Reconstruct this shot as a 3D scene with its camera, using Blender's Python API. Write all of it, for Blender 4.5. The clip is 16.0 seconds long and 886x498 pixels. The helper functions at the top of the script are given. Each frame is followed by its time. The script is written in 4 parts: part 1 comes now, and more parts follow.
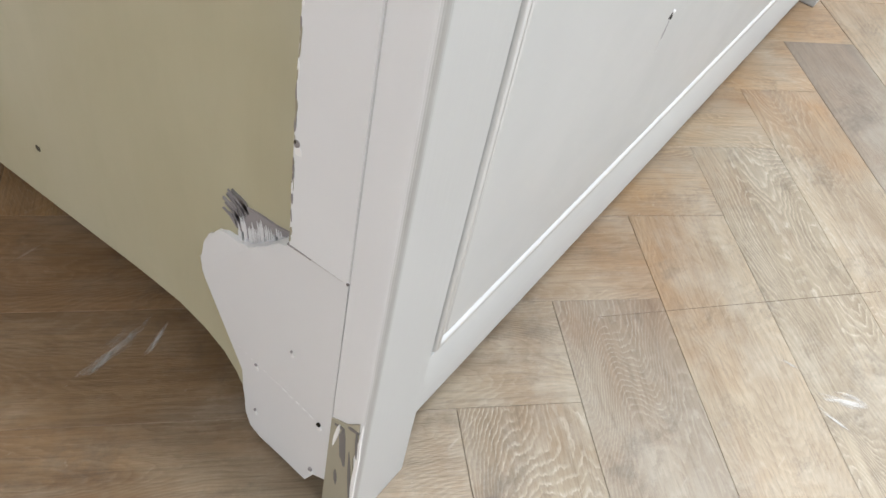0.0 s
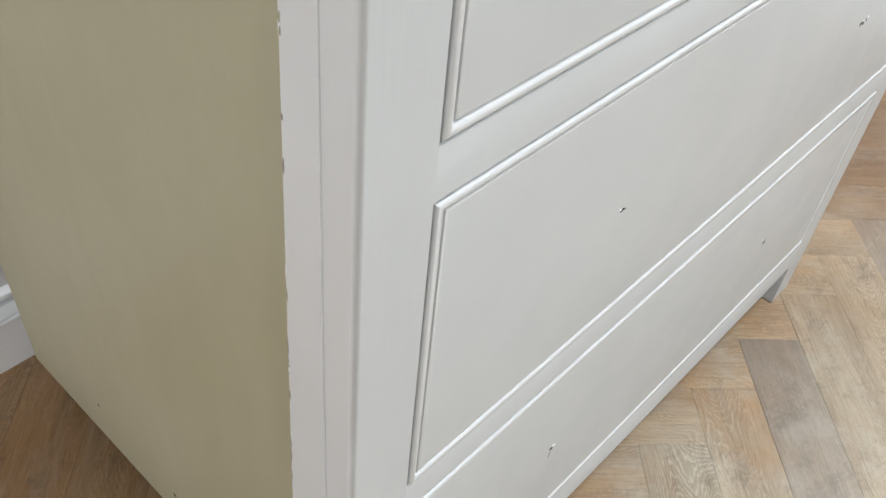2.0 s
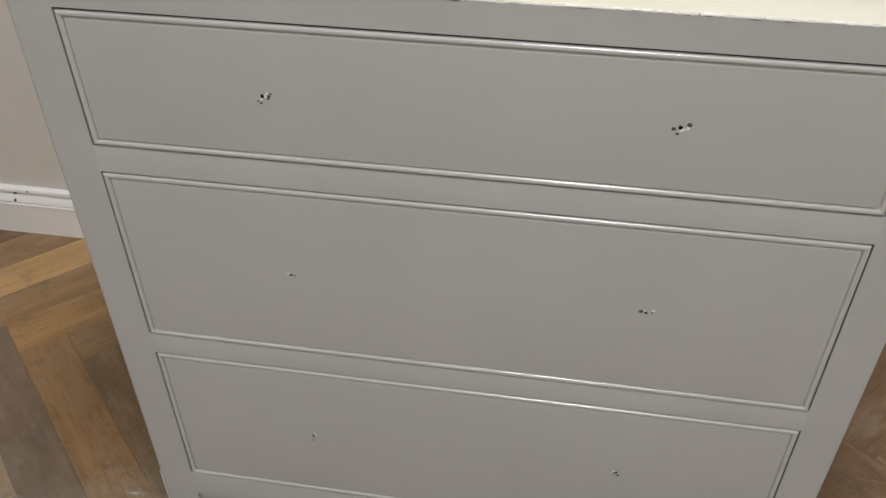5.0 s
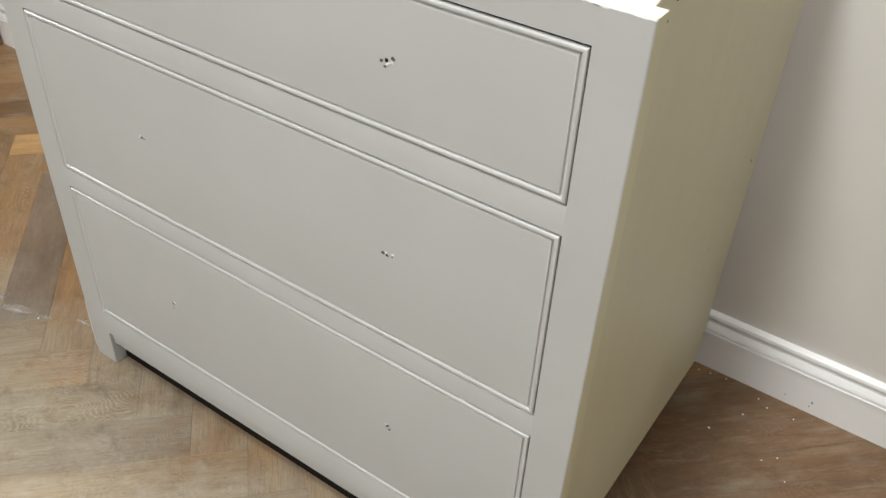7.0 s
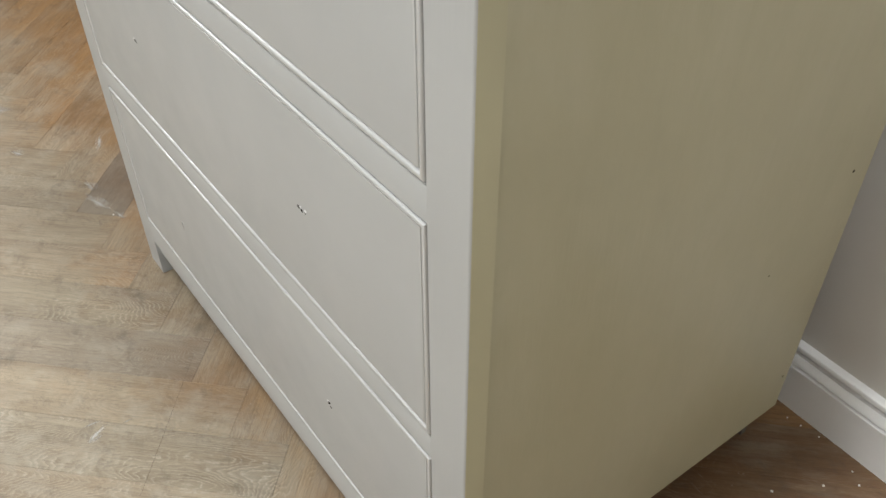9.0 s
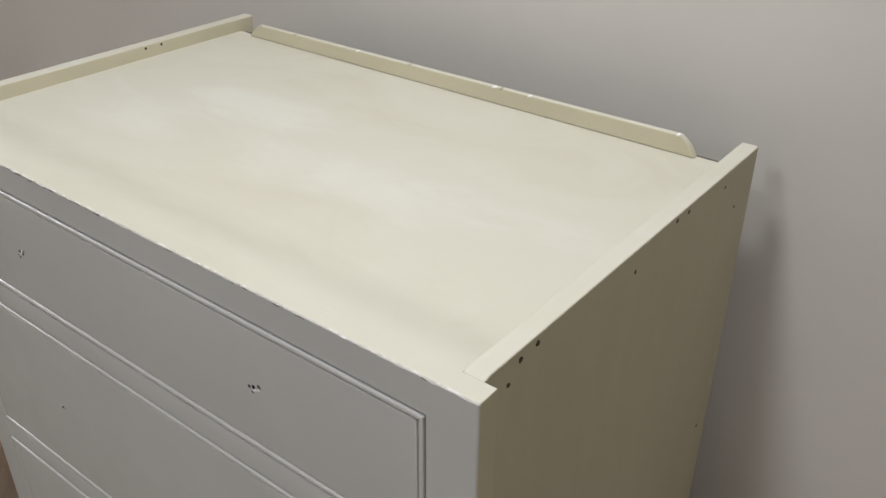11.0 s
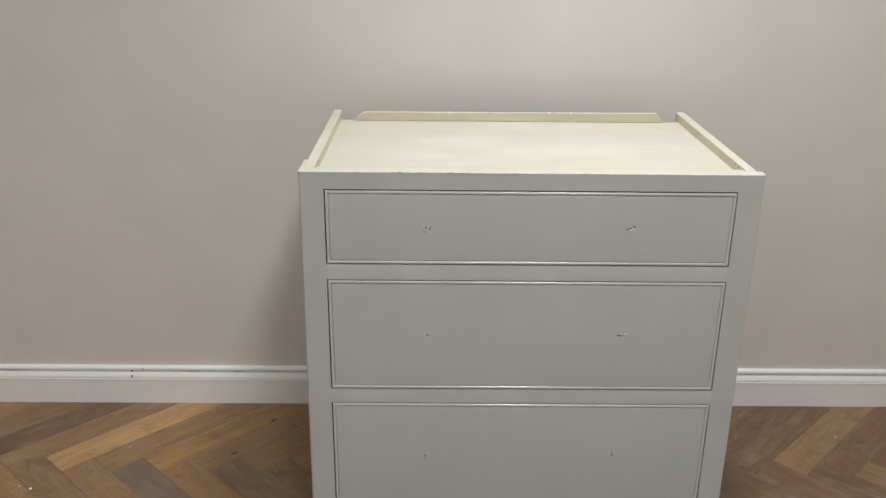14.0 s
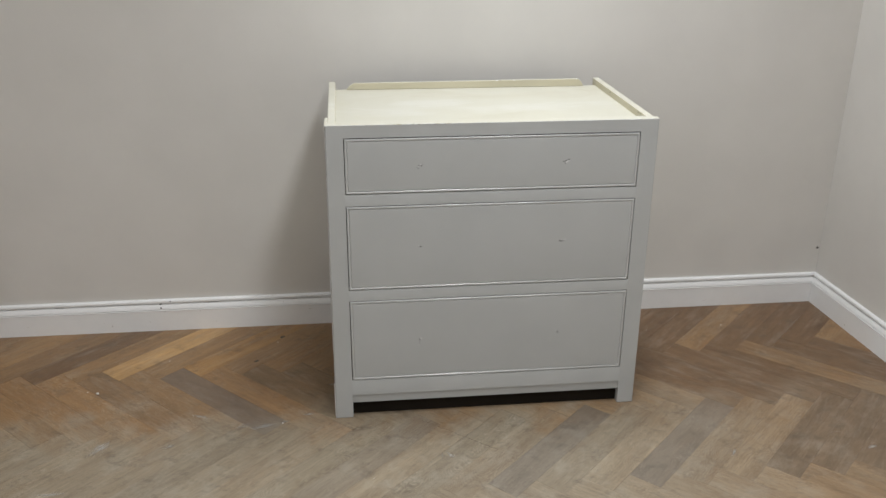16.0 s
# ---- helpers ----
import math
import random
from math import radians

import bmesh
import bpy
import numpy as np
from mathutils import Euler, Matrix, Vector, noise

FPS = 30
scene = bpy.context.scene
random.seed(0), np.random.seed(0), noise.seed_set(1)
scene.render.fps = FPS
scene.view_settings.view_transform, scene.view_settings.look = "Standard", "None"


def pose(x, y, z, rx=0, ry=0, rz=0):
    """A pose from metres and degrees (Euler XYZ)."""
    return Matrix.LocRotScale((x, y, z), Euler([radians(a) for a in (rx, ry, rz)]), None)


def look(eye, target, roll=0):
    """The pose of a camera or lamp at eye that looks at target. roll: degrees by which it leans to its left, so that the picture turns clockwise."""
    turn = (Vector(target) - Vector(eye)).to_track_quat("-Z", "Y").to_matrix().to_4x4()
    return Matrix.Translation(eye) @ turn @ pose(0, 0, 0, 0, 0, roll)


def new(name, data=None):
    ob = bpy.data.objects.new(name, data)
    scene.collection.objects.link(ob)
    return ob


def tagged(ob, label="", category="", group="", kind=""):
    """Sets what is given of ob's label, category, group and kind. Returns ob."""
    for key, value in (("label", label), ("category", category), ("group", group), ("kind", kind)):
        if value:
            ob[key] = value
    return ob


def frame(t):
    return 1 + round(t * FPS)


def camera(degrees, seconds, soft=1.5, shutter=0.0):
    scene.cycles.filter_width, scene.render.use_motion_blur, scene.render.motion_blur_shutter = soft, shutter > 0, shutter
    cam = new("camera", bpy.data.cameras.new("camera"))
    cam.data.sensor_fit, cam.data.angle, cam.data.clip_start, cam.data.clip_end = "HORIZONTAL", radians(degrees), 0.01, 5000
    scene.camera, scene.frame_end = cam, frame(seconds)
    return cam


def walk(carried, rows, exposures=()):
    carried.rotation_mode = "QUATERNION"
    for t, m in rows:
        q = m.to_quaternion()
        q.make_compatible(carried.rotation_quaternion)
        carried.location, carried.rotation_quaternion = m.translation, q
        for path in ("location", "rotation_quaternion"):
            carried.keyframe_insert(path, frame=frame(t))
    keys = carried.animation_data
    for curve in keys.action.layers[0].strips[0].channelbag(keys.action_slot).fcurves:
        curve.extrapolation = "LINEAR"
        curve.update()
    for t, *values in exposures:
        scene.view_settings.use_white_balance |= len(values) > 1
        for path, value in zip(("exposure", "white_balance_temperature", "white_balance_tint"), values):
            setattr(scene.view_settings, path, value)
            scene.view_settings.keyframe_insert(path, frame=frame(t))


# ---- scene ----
cam = camera(53.4, 16.0)
PATH = [
    (0, (-0.2, -0.117, 0.506), (1.024, 0.489, -0.955), 13.4),
    (0.5, (-0.198, -0.117, 0.519), (0.995, 0.46, -0.979), 14.3),
    (1, (-0.182, -0.108, 0.597), (1.017, 0.473, -0.894), 14.3),
    (1.2, (-0.19, -0.116, 0.653), (1.011, 0.478, -0.832), 13.6),
    (1.5, (-0.184, -0.118, 0.755), (1.009, 0.515, -0.72), 12.1),
    (2, (-0.185, -0.199, 0.926), (0.942, 0.709, -0.454), 6.3),
    (2.3, (-0.13, -0.258, 1.017), (0.874, 0.782, -0.366), 3.9),
    (2.5, (-0.097, -0.298, 1.056), (0.727, 0.911, -0.31), 1.7),
    (3, (-0.004, -0.401, 1.125), (0.477, 1.001, -0.219), 1.4),
    (3.5, (0.09, -0.552, 1.175), (0.449, 0.913, -0.138), 0.7),
    (4, (0.23, -0.647, 1.207), (0.426, 0.858, -0.097), -0.7),
    (4.2, (0.298, -0.675, 1.206), (0.382, 0.833, -0.107), -0.9),
    (6.3, (0.931, -0.734, 1.18), (0.224, 0.73, 0.015), 0.8),
    (6.5, (0.992, -0.679, 1.175), (0.213, 0.734, -0.006), 0.7),
    (7, (1.11, -0.6, 1.145), (0.258, 0.72, -0.093), 3.0),
    (7.5, (1.186, -0.45, 1.116), (0.179, 0.731, -0.146), 3.7),
    (8, (1.218, -0.327, 1.061), (0.072, 0.602, -0.289), 2.3),
    (8.2, (1.235, -0.309, 1.05), (0.065, 0.568, -0.315), 1.8),
    (10.3, (1.221, -0.249, 1.18), (-0.058, 0.687, -0.04), -3.8),
    (10.5, (1.216, -0.267, 1.223), (-0.095, 0.684, 0.05), -4.0),
    (10.7, (1.208, -0.297, 1.259), (-0.087, 0.758, 0.159), -3.1),
    (11, (1.171, -0.395, 1.288), (0.116, 0.973, 0.28), 0.5),
    (11.5, (1.071, -0.621, 1.332), (0.309, 0.987, 0.418), 1.9),
    (12, (0.859, -0.777, 1.333), (0.257, 0.937, 0.497), 1.1),
    (12.5, (0.667, -0.974, 1.331), (0.165, 0.786, 0.525), -0.1),
    (13, (0.529, -1.223, 1.336), (0.316, 0.624, 0.598), 1.0),
    (13.5, (0.399, -1.431, 1.331), (0.388, 0.439, 0.621), 1.8),
    (14, (0.268, -1.624, 1.341), (0.285, 0.246, 0.633), 0.6),
    (14.5, (0.159, -1.931, 1.385), (0.261, -0.079, 0.637), 0.6),
    (15, (0.072, -2.166, 1.431), (0.257, -0.337, 0.643), 1.0),
    (15.5, (0.042, -2.236, 1.43), (0.241, -0.403, 0.655), 1.0),
    (16, (0.059, -2.248, 1.438), (0.269, -0.404, 0.691), 0.3),
]
EXPOSURES = [(0, 1.37, 5900, 8), (0.5, 1.33, 5800, 8), (1.0, 1.34, 5800, 7), (1.5, 1.3, 5880, 7), (2.0, 1.08, 5950, 7), (2.5, 0.80, 6020, 8), (3.0, 0.1, 6300, 9), (3.5, -0.1, 6440, 10), (4.2, -0.05, 6600, 10), (6.3, 0.15, 6600, 9),
             (7.0, 0.68, 6450, 7), (7.5, 0.9, 6450, 7), (8.2, 1.12, 6350, 6), (10.3, -0.33, 6350, 9), (11.0, -0.26, 6400, 10), (12.0, -0.12, 6400, 10), (13.0, -0.12, 6550, 10), (14.5, 0.08, 6500, 9), (16, 0.06, 6280, 8)]
walk(cam, [(t, look(eye, target, roll)) for t, eye, target, roll in PATH], EXPOSURES)

# ---- world and lights ----
world = bpy.data.worlds.new("world")
scene.world = world
world.use_nodes = True
world.node_tree.nodes["Background"].inputs[0].default_value = (1.0, 0.93, 0.86, 1)
world.node_tree.nodes["Background"].inputs[1].default_value = 0.05

# recessed ceiling lights, unseen and assumed, placed for brightness: x, y, watts, beam
CEILING = 2.42
DOWNLIGHTS = [(0.66, 0.31, 12.5, 170), (0.60, -0.48, 12.5, 165), (-2.4, -0.9, 17.0, 165), (0.62, -1.7, 18.0, 160), (-1.0, -2.9, 11.0, 160), (0.70, -3.1, 11.0, 160)]
for lx, ly, watts, beam in DOWNLIGHTS:
    lamp = bpy.data.lights.new("downlight_lamp", "AREA")
    lamp.shape, lamp.size, lamp.energy = "DISK", 0.32, watts
    lamp.color = (0.97, 0.98, 1.0)
    lamp.spread = radians(beam)
    new("downlight_lamp", lamp).matrix_world = pose(lx, ly, CEILING - 0.012)

# ---- room sizes ----
X0, X1, Y0, Y1 = -2.7, 1.815, -3.7, 0.65
CHEST_W, CHEST_H = 0.9, 0.883


# ---- material helpers ----
class Nodes:
    def __init__(self, name):
        self.mat = bpy.data.materials.new(name)
        self.mat.use_nodes = True
        self.tree = self.mat.node_tree
        self.bsdf = self.tree.nodes["Principled BSDF"]

    def node(self, kind, **values):
        n = self.tree.nodes.new(kind)
        for key, value in values.items():
            n.inputs[key].default_value = value
        return n

    def link(self, a, b):
        self.tree.links.new(a, b)

    def coords(self, which="Object", scale=(1, 1, 1), rot=(0, 0, 0)):
        if which == "World":
            out = self.node("ShaderNodeNewGeometry").outputs["Position"]
        else:
            out = self.node("ShaderNodeTexCoord").outputs[which]
        m = self.node("ShaderNodeMapping")
        m.inputs["Scale"].default_value = scale
        m.inputs["Rotation"].default_value = rot
        self.link(out, m.inputs["Vector"])
        return m.outputs["Vector"]

    def noise(self, vec, scale, detail=3.0, rough=0.55, w=None, distortion=0.0):
        n = self.node("ShaderNodeTexNoise", Scale=scale, Detail=detail, Roughness=rough, Distortion=distortion)
        if w is not None:
            n.noise_dimensions = "4D"
            self.link(w, n.inputs["W"])
        self.link(vec, n.inputs["Vector"])
        return n.outputs["Fac"]

    def ramp(self, fac, stops, mode="LINEAR"):
        r = self.node("ShaderNodeValToRGB")
        r.color_ramp.interpolation = mode
        els = r.color_ramp.elements
        while len(els) < len(stops):
            els.new(0.5)
        for e, (p, c) in zip(els, stops):
            e.position = p
            e.color = (*c, 1) if len(c) == 3 else c
        self.link(fac, r.inputs["Fac"])
        return r.outputs["Color"]

    def span(self, fac, a, b, lo=0.0, hi=1.0):
        r = self.node("ShaderNodeMapRange")
        for key, v in (("From Min", a), ("From Max", b), ("To Min", lo), ("To Max", hi)):
            r.inputs[key].default_value = v
        self.link(fac, r.inputs["Value"])
        return r.outputs["Result"]

    def maths(self, op, a, b=None):
        n = self.node("ShaderNodeMath")
        n.operation = op
        for socket, v in zip(n.inputs, (a, b)):
            if v is None:
                continue
            if isinstance(v, (int, float)):
                socket.default_value = v
            else:
                self.link(v, socket)
        return n.outputs[0]

    def mix(self, fac, a, b, blend="MIX"):
        n = self.node("ShaderNodeMix")
        n.data_type, n.blend_type = "RGBA", blend
        for key, v in ((0, fac), (6, a), (7, b)):
            if isinstance(v, (int, float)):
                n.inputs[key].default_value = v
            elif isinstance(v, tuple):
                n.inputs[key].default_value = (*v, 1)
            else:
                self.link(v, n.inputs[key])
        return n.outputs[2]

    def bump(self, height, strength, distance):
        b = self.node("ShaderNodeBump", Strength=strength, Distance=distance)
        self.link(height, b.inputs["Height"])
        self.link(b.outputs["Normal"], self.bsdf.inputs["Normal"])

    def finish(self, colour=None, rough=0.5, spec=None, metal=0.0):
        for key, v in (("Base Color", colour), ("Roughness", rough), ("Specular IOR Level", spec), ("Metallic", metal)):
            if v is None:
                continue
            if isinstance(v, (int, float)):
                self.bsdf.inputs[key].default_value = v
            elif isinstance(v, tuple):
                self.bsdf.inputs[key].default_value = (*v, 1)
            else:
                self.link(v, self.bsdf.inputs[key])
        return self.mat


def paint(name, colour, rough=0.45, vary=0.06, brush=(1, 1, 1), bump=0.12, spec=0.5):
    """Brushed or rolled paint: a faint large mottling, fine brush relief."""
    n = Nodes(name)
    big = n.noise(n.coords("World"), 5.0, 4)
    dark = tuple(c * (1 - vary) for c in colour)
    light = tuple(min(1, c * (1 + vary)) for c in colour)
    col = n.ramp(big, [(0.3, dark), (0.7, light)])
    fine = n.noise(n.coords("World", brush), 160.0, 3)
    n.bump(fine, bump, 0.001)
    gloss = n.span(n.noise(n.coords("World"), 14.0, 4), 0.3, 0.7, rough - 0.06, rough + 0.08)
    return n.finish(col, gloss, spec)


GREY = (0.425, 0.429, 0.422)
CREAM = (0.424, 0.396, 0.272)
WHITE = (0.78, 0.775, 0.77)


def top_colour(n):
    """Cream with broad pale swirls of filler."""
    swirl = n.noise(n.coords("World", (1, 1.6, 1), (0, 0, 0.5)), 3.4, 5, 0.6, distortion=1.0)
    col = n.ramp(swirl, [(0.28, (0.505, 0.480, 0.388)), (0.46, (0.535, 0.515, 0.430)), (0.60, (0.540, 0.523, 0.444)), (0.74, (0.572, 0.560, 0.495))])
    sep = n.node("ShaderNodeSeparateXYZ")
    n.link(n.coords("World"), sep.inputs[0])
    ragged = n.span(n.noise(n.coords("World", (1, 2.2, 1), (0, 0, 0.3)), 7.0, 6, 0.68, distortion=0.8), 0.3, 0.7, -0.9, 0.9)
    for cx, cy, rx, ry, most in ((0.315, 0.318, 0.11, 0.055, 0.34), (0.56, 0.235, 0.16, 0.05, 0.22), (0.20, 0.20, 0.10, 0.05, 0.25)):
        dx = n.maths("MULTIPLY", n.maths("SUBTRACT", sep.outputs["X"], cx), 1 / rx)
        dy = n.maths("MULTIPLY", n.maths("SUBTRACT", sep.outputs["Y"], cy), 1 / ry)
        away = n.maths("ADD", n.maths("ADD", n.maths("MULTIPLY", dx, dx), n.maths("MULTIPLY", dy, dy)), ragged)
        col = n.mix(n.span(away, 1.3, 0.0, 0.0, most), col, (0.655, 0.65, 0.62))
    return swirl, col


def frame_paint(name, brush, primed_side=False):
    """Grey topcoat, cream left bare on the top edge, with a ragged and chipped white seam."""
    n = Nodes(name)
    pos = n.coords("World")
    sep = n.node("ShaderNodeSeparateXYZ")
    n.link(pos, sep.inputs[0])
    ragged = n.noise(pos, 60.0, 5, 0.7)
    height = n.maths("ADD", sep.outputs["Z"], n.span(ragged, 0.3, 0.7, -0.0013, 0.0013))
    seam = n.maths("GREATER_THAN", height, CHEST_H - 0.0022)
    top = n.maths("MAXIMUM", n.maths("GREATER_THAN", height, CHEST_H - 0.0006), n.maths("GREATER_THAN", sep.outputs["Z"], CHEST_H - 0.0002))
    big = n.noise(pos, 5.0, 4)
    grey = n.ramp(big, [(0.3, tuple(c * 0.95 for c in GREY)), (0.7, tuple(c * 1.05 for c in GREY))])
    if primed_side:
        # the outer side has only a white primer; the rounded corner is darker grey
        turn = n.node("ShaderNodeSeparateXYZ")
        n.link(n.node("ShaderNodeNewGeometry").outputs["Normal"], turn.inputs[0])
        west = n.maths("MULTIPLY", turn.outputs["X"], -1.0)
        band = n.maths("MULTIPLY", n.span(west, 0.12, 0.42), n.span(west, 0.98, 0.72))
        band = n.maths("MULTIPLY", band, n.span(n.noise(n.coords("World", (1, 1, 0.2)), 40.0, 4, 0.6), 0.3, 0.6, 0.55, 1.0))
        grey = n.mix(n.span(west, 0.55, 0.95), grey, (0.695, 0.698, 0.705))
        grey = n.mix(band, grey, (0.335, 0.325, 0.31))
    cream = top_colour(n)[1]
    chips = n.maths("GREATER_THAN", n.noise(pos, 95.0, 3, 0.6), 0.70)
    white = n.mix(chips, (0.75, 0.74, 0.72), (0.28, 0.24, 0.2))
    col = n.mix(top, n.mix(seam, grey, white), cream)
    n.bump(n.noise(n.coords("World", tuple(c * (0.5 if c < 1 else 1) for c in brush)), 170.0, 3), 0.24, 0.001)
    rough = n.maths("ADD", n.span(big, 0.3, 0.7, 0.30, 0.42), n.maths("MULTIPLY", top, 0.14))
    return n.finish(col, rough, 0.36)


M_FRAME_H = frame_paint("grey_frame_paint_across", (0.12, 1, 1))
M_FRAME_V = frame_paint("grey_frame_paint_upright", (1, 1, 0.12))
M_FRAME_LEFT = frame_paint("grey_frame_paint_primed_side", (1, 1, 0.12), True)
M_DRAWER = paint("grey_drawer_paint", GREY, 0.34, 0.03, (0.3, 1, 1), 0.06, 0.36)


def moulding_paint():
    """A slightly paler grey laid on thick: smooth, with a satin shine."""
    n = Nodes("satin_moulding_paint")
    big = n.noise(n.coords("World"), 5.0, 4)
    col = n.ramp(big, [(0.3, (0.455, 0.458, 0.452)), (0.7, (0.485, 0.488, 0.482))])
    n.bsdf.inputs["Coat Weight"].default_value = 1.0
    n.bsdf.inputs["Coat IOR"].default_value = 1.65
    n.bsdf.inputs["Coat Roughness"].default_value = 0.21
    return n.finish(col, 0.3, 0.5)


M_MOULD = moulding_paint()
M_WHITE = paint("white_primer_paint", WHITE, 0.5, 0.03)
M_STRIP = paint("pale_grey_edge_paint", (0.695, 0.698, 0.705), 0.42, 0.03, (1, 1, 0.1))
M_WALL = paint("warm_grey_wall_paint", (0.61, 0.586, 0.550), 0.62, 0.025, (1, 1, 1), 0.1)
M_CEILING = paint("white_ceiling_paint", (0.78, 0.77, 0.74), 0.8, 0.02)
M_HOLE = paint("brown_screw_hole", (0.055, 0.045, 0.032), 0.9, 0.2)
M_DARK = paint("dark_hole_and_under_shade", (0.014, 0.011, 0.008), 0.95, 0.2, spec=0.1)
M_CHIP = paint("dark_knocked_chip", (0.075, 0.07, 0.065), 0.8, 0.2)
M_BRUSH = paint("dried_grey_brush_paint", (0.17, 0.16, 0.155), 0.6, 0.2)
M_STROKE = paint("thin_mauve_brush_paint", (0.27, 0.25, 0.255), 0.6, 0.12)
M_OCHRE = paint("ochre_stain", (0.57, 0.52, 0.38), 0.6, 0.12)
M_GROOVE = paint("grey_filled_groove", (0.56, 0.55, 0.545), 0.6, 0.1)
M_BARE = paint("bare_scraped_wood", (0.36, 0.33, 0.25), 0.7, 0.2, (1, 1, 0.1), 0.3)
M_RETURN = paint("old_cream_edge_paint", (0.455, 0.430, 0.290), 0.5, 0.06, (1, 1, 0.1))
M_UNDER = paint("dark_raw_board_and_gap_shade", (0.1, 0.085, 0.07), 0.8, 0.2)


def cream_paint():
    n = Nodes("old_cream_paint")
    pos = n.coords("World")
    blotch = n.noise(pos, 3.2, 5, 0.6, distortion=0.6)
    col = n.ramp(blotch, [(0.28, (0.386, 0.358, 0.238)), (0.5, CREAM), (0.72, (0.453, 0.428, 0.312))])
    streak = n.noise(n.coords("World", (1, 1, 0.30), (0.12, 0, 0)), 30.0, 6, 0.68, distortion=0.5)
    col = n.mix(n.span(streak, 0.42, 0.75, 0.0, 0.34), col, (0.36, 0.333, 0.222))
    n.bump(n.noise(n.coords("World", (1, 1, 0.15)), 120.0, 4), 0.2, 0.001)
    return n.finish(col, n.span(blotch, 0.3, 0.7, 0.4, 0.58))


M_CREAM = cream_paint()
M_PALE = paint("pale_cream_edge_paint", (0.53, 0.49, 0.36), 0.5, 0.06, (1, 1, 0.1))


def top_paint():
    """Cream top with broad pale swirls of filler and worn satin patches."""
    n = Nodes("worn_cream_top_paint")
    swirl, col = top_colour(n)
    n.bump(n.noise(n.coords("World", (0.2, 1, 1)), 120.0, 4), 0.15, 0.001)
    return n.finish(col, n.span(swirl, 0.3, 0.7, 0.68, 0.52))


M_TOP = top_paint()


def skirting_paint():
    n = Nodes("white_gloss_skirting_paint")
    pos = n.coords("World")
    dirt = n.noise(pos, 26.0, 5, 0.7)
    col = n.ramp(dirt, [(0.20, (0.62, 0.60, 0.58)), (0.30, (0.77, 0.765, 0.76)), (0.8, (0.8, 0.795, 0.79))])
    specks = n.maths("GREATER_THAN", n.noise(pos, 75.0, 2), 0.765)
    col = n.mix(specks, col, (0.33, 0.28, 0.24))
    n.bump(n.noise(n.coords("World", (0.15, 0.15, 1)), 130.0, 3), 0.12, 0.001)
    return n.finish(col, 0.4)


M_SKIRT = skirting_paint()


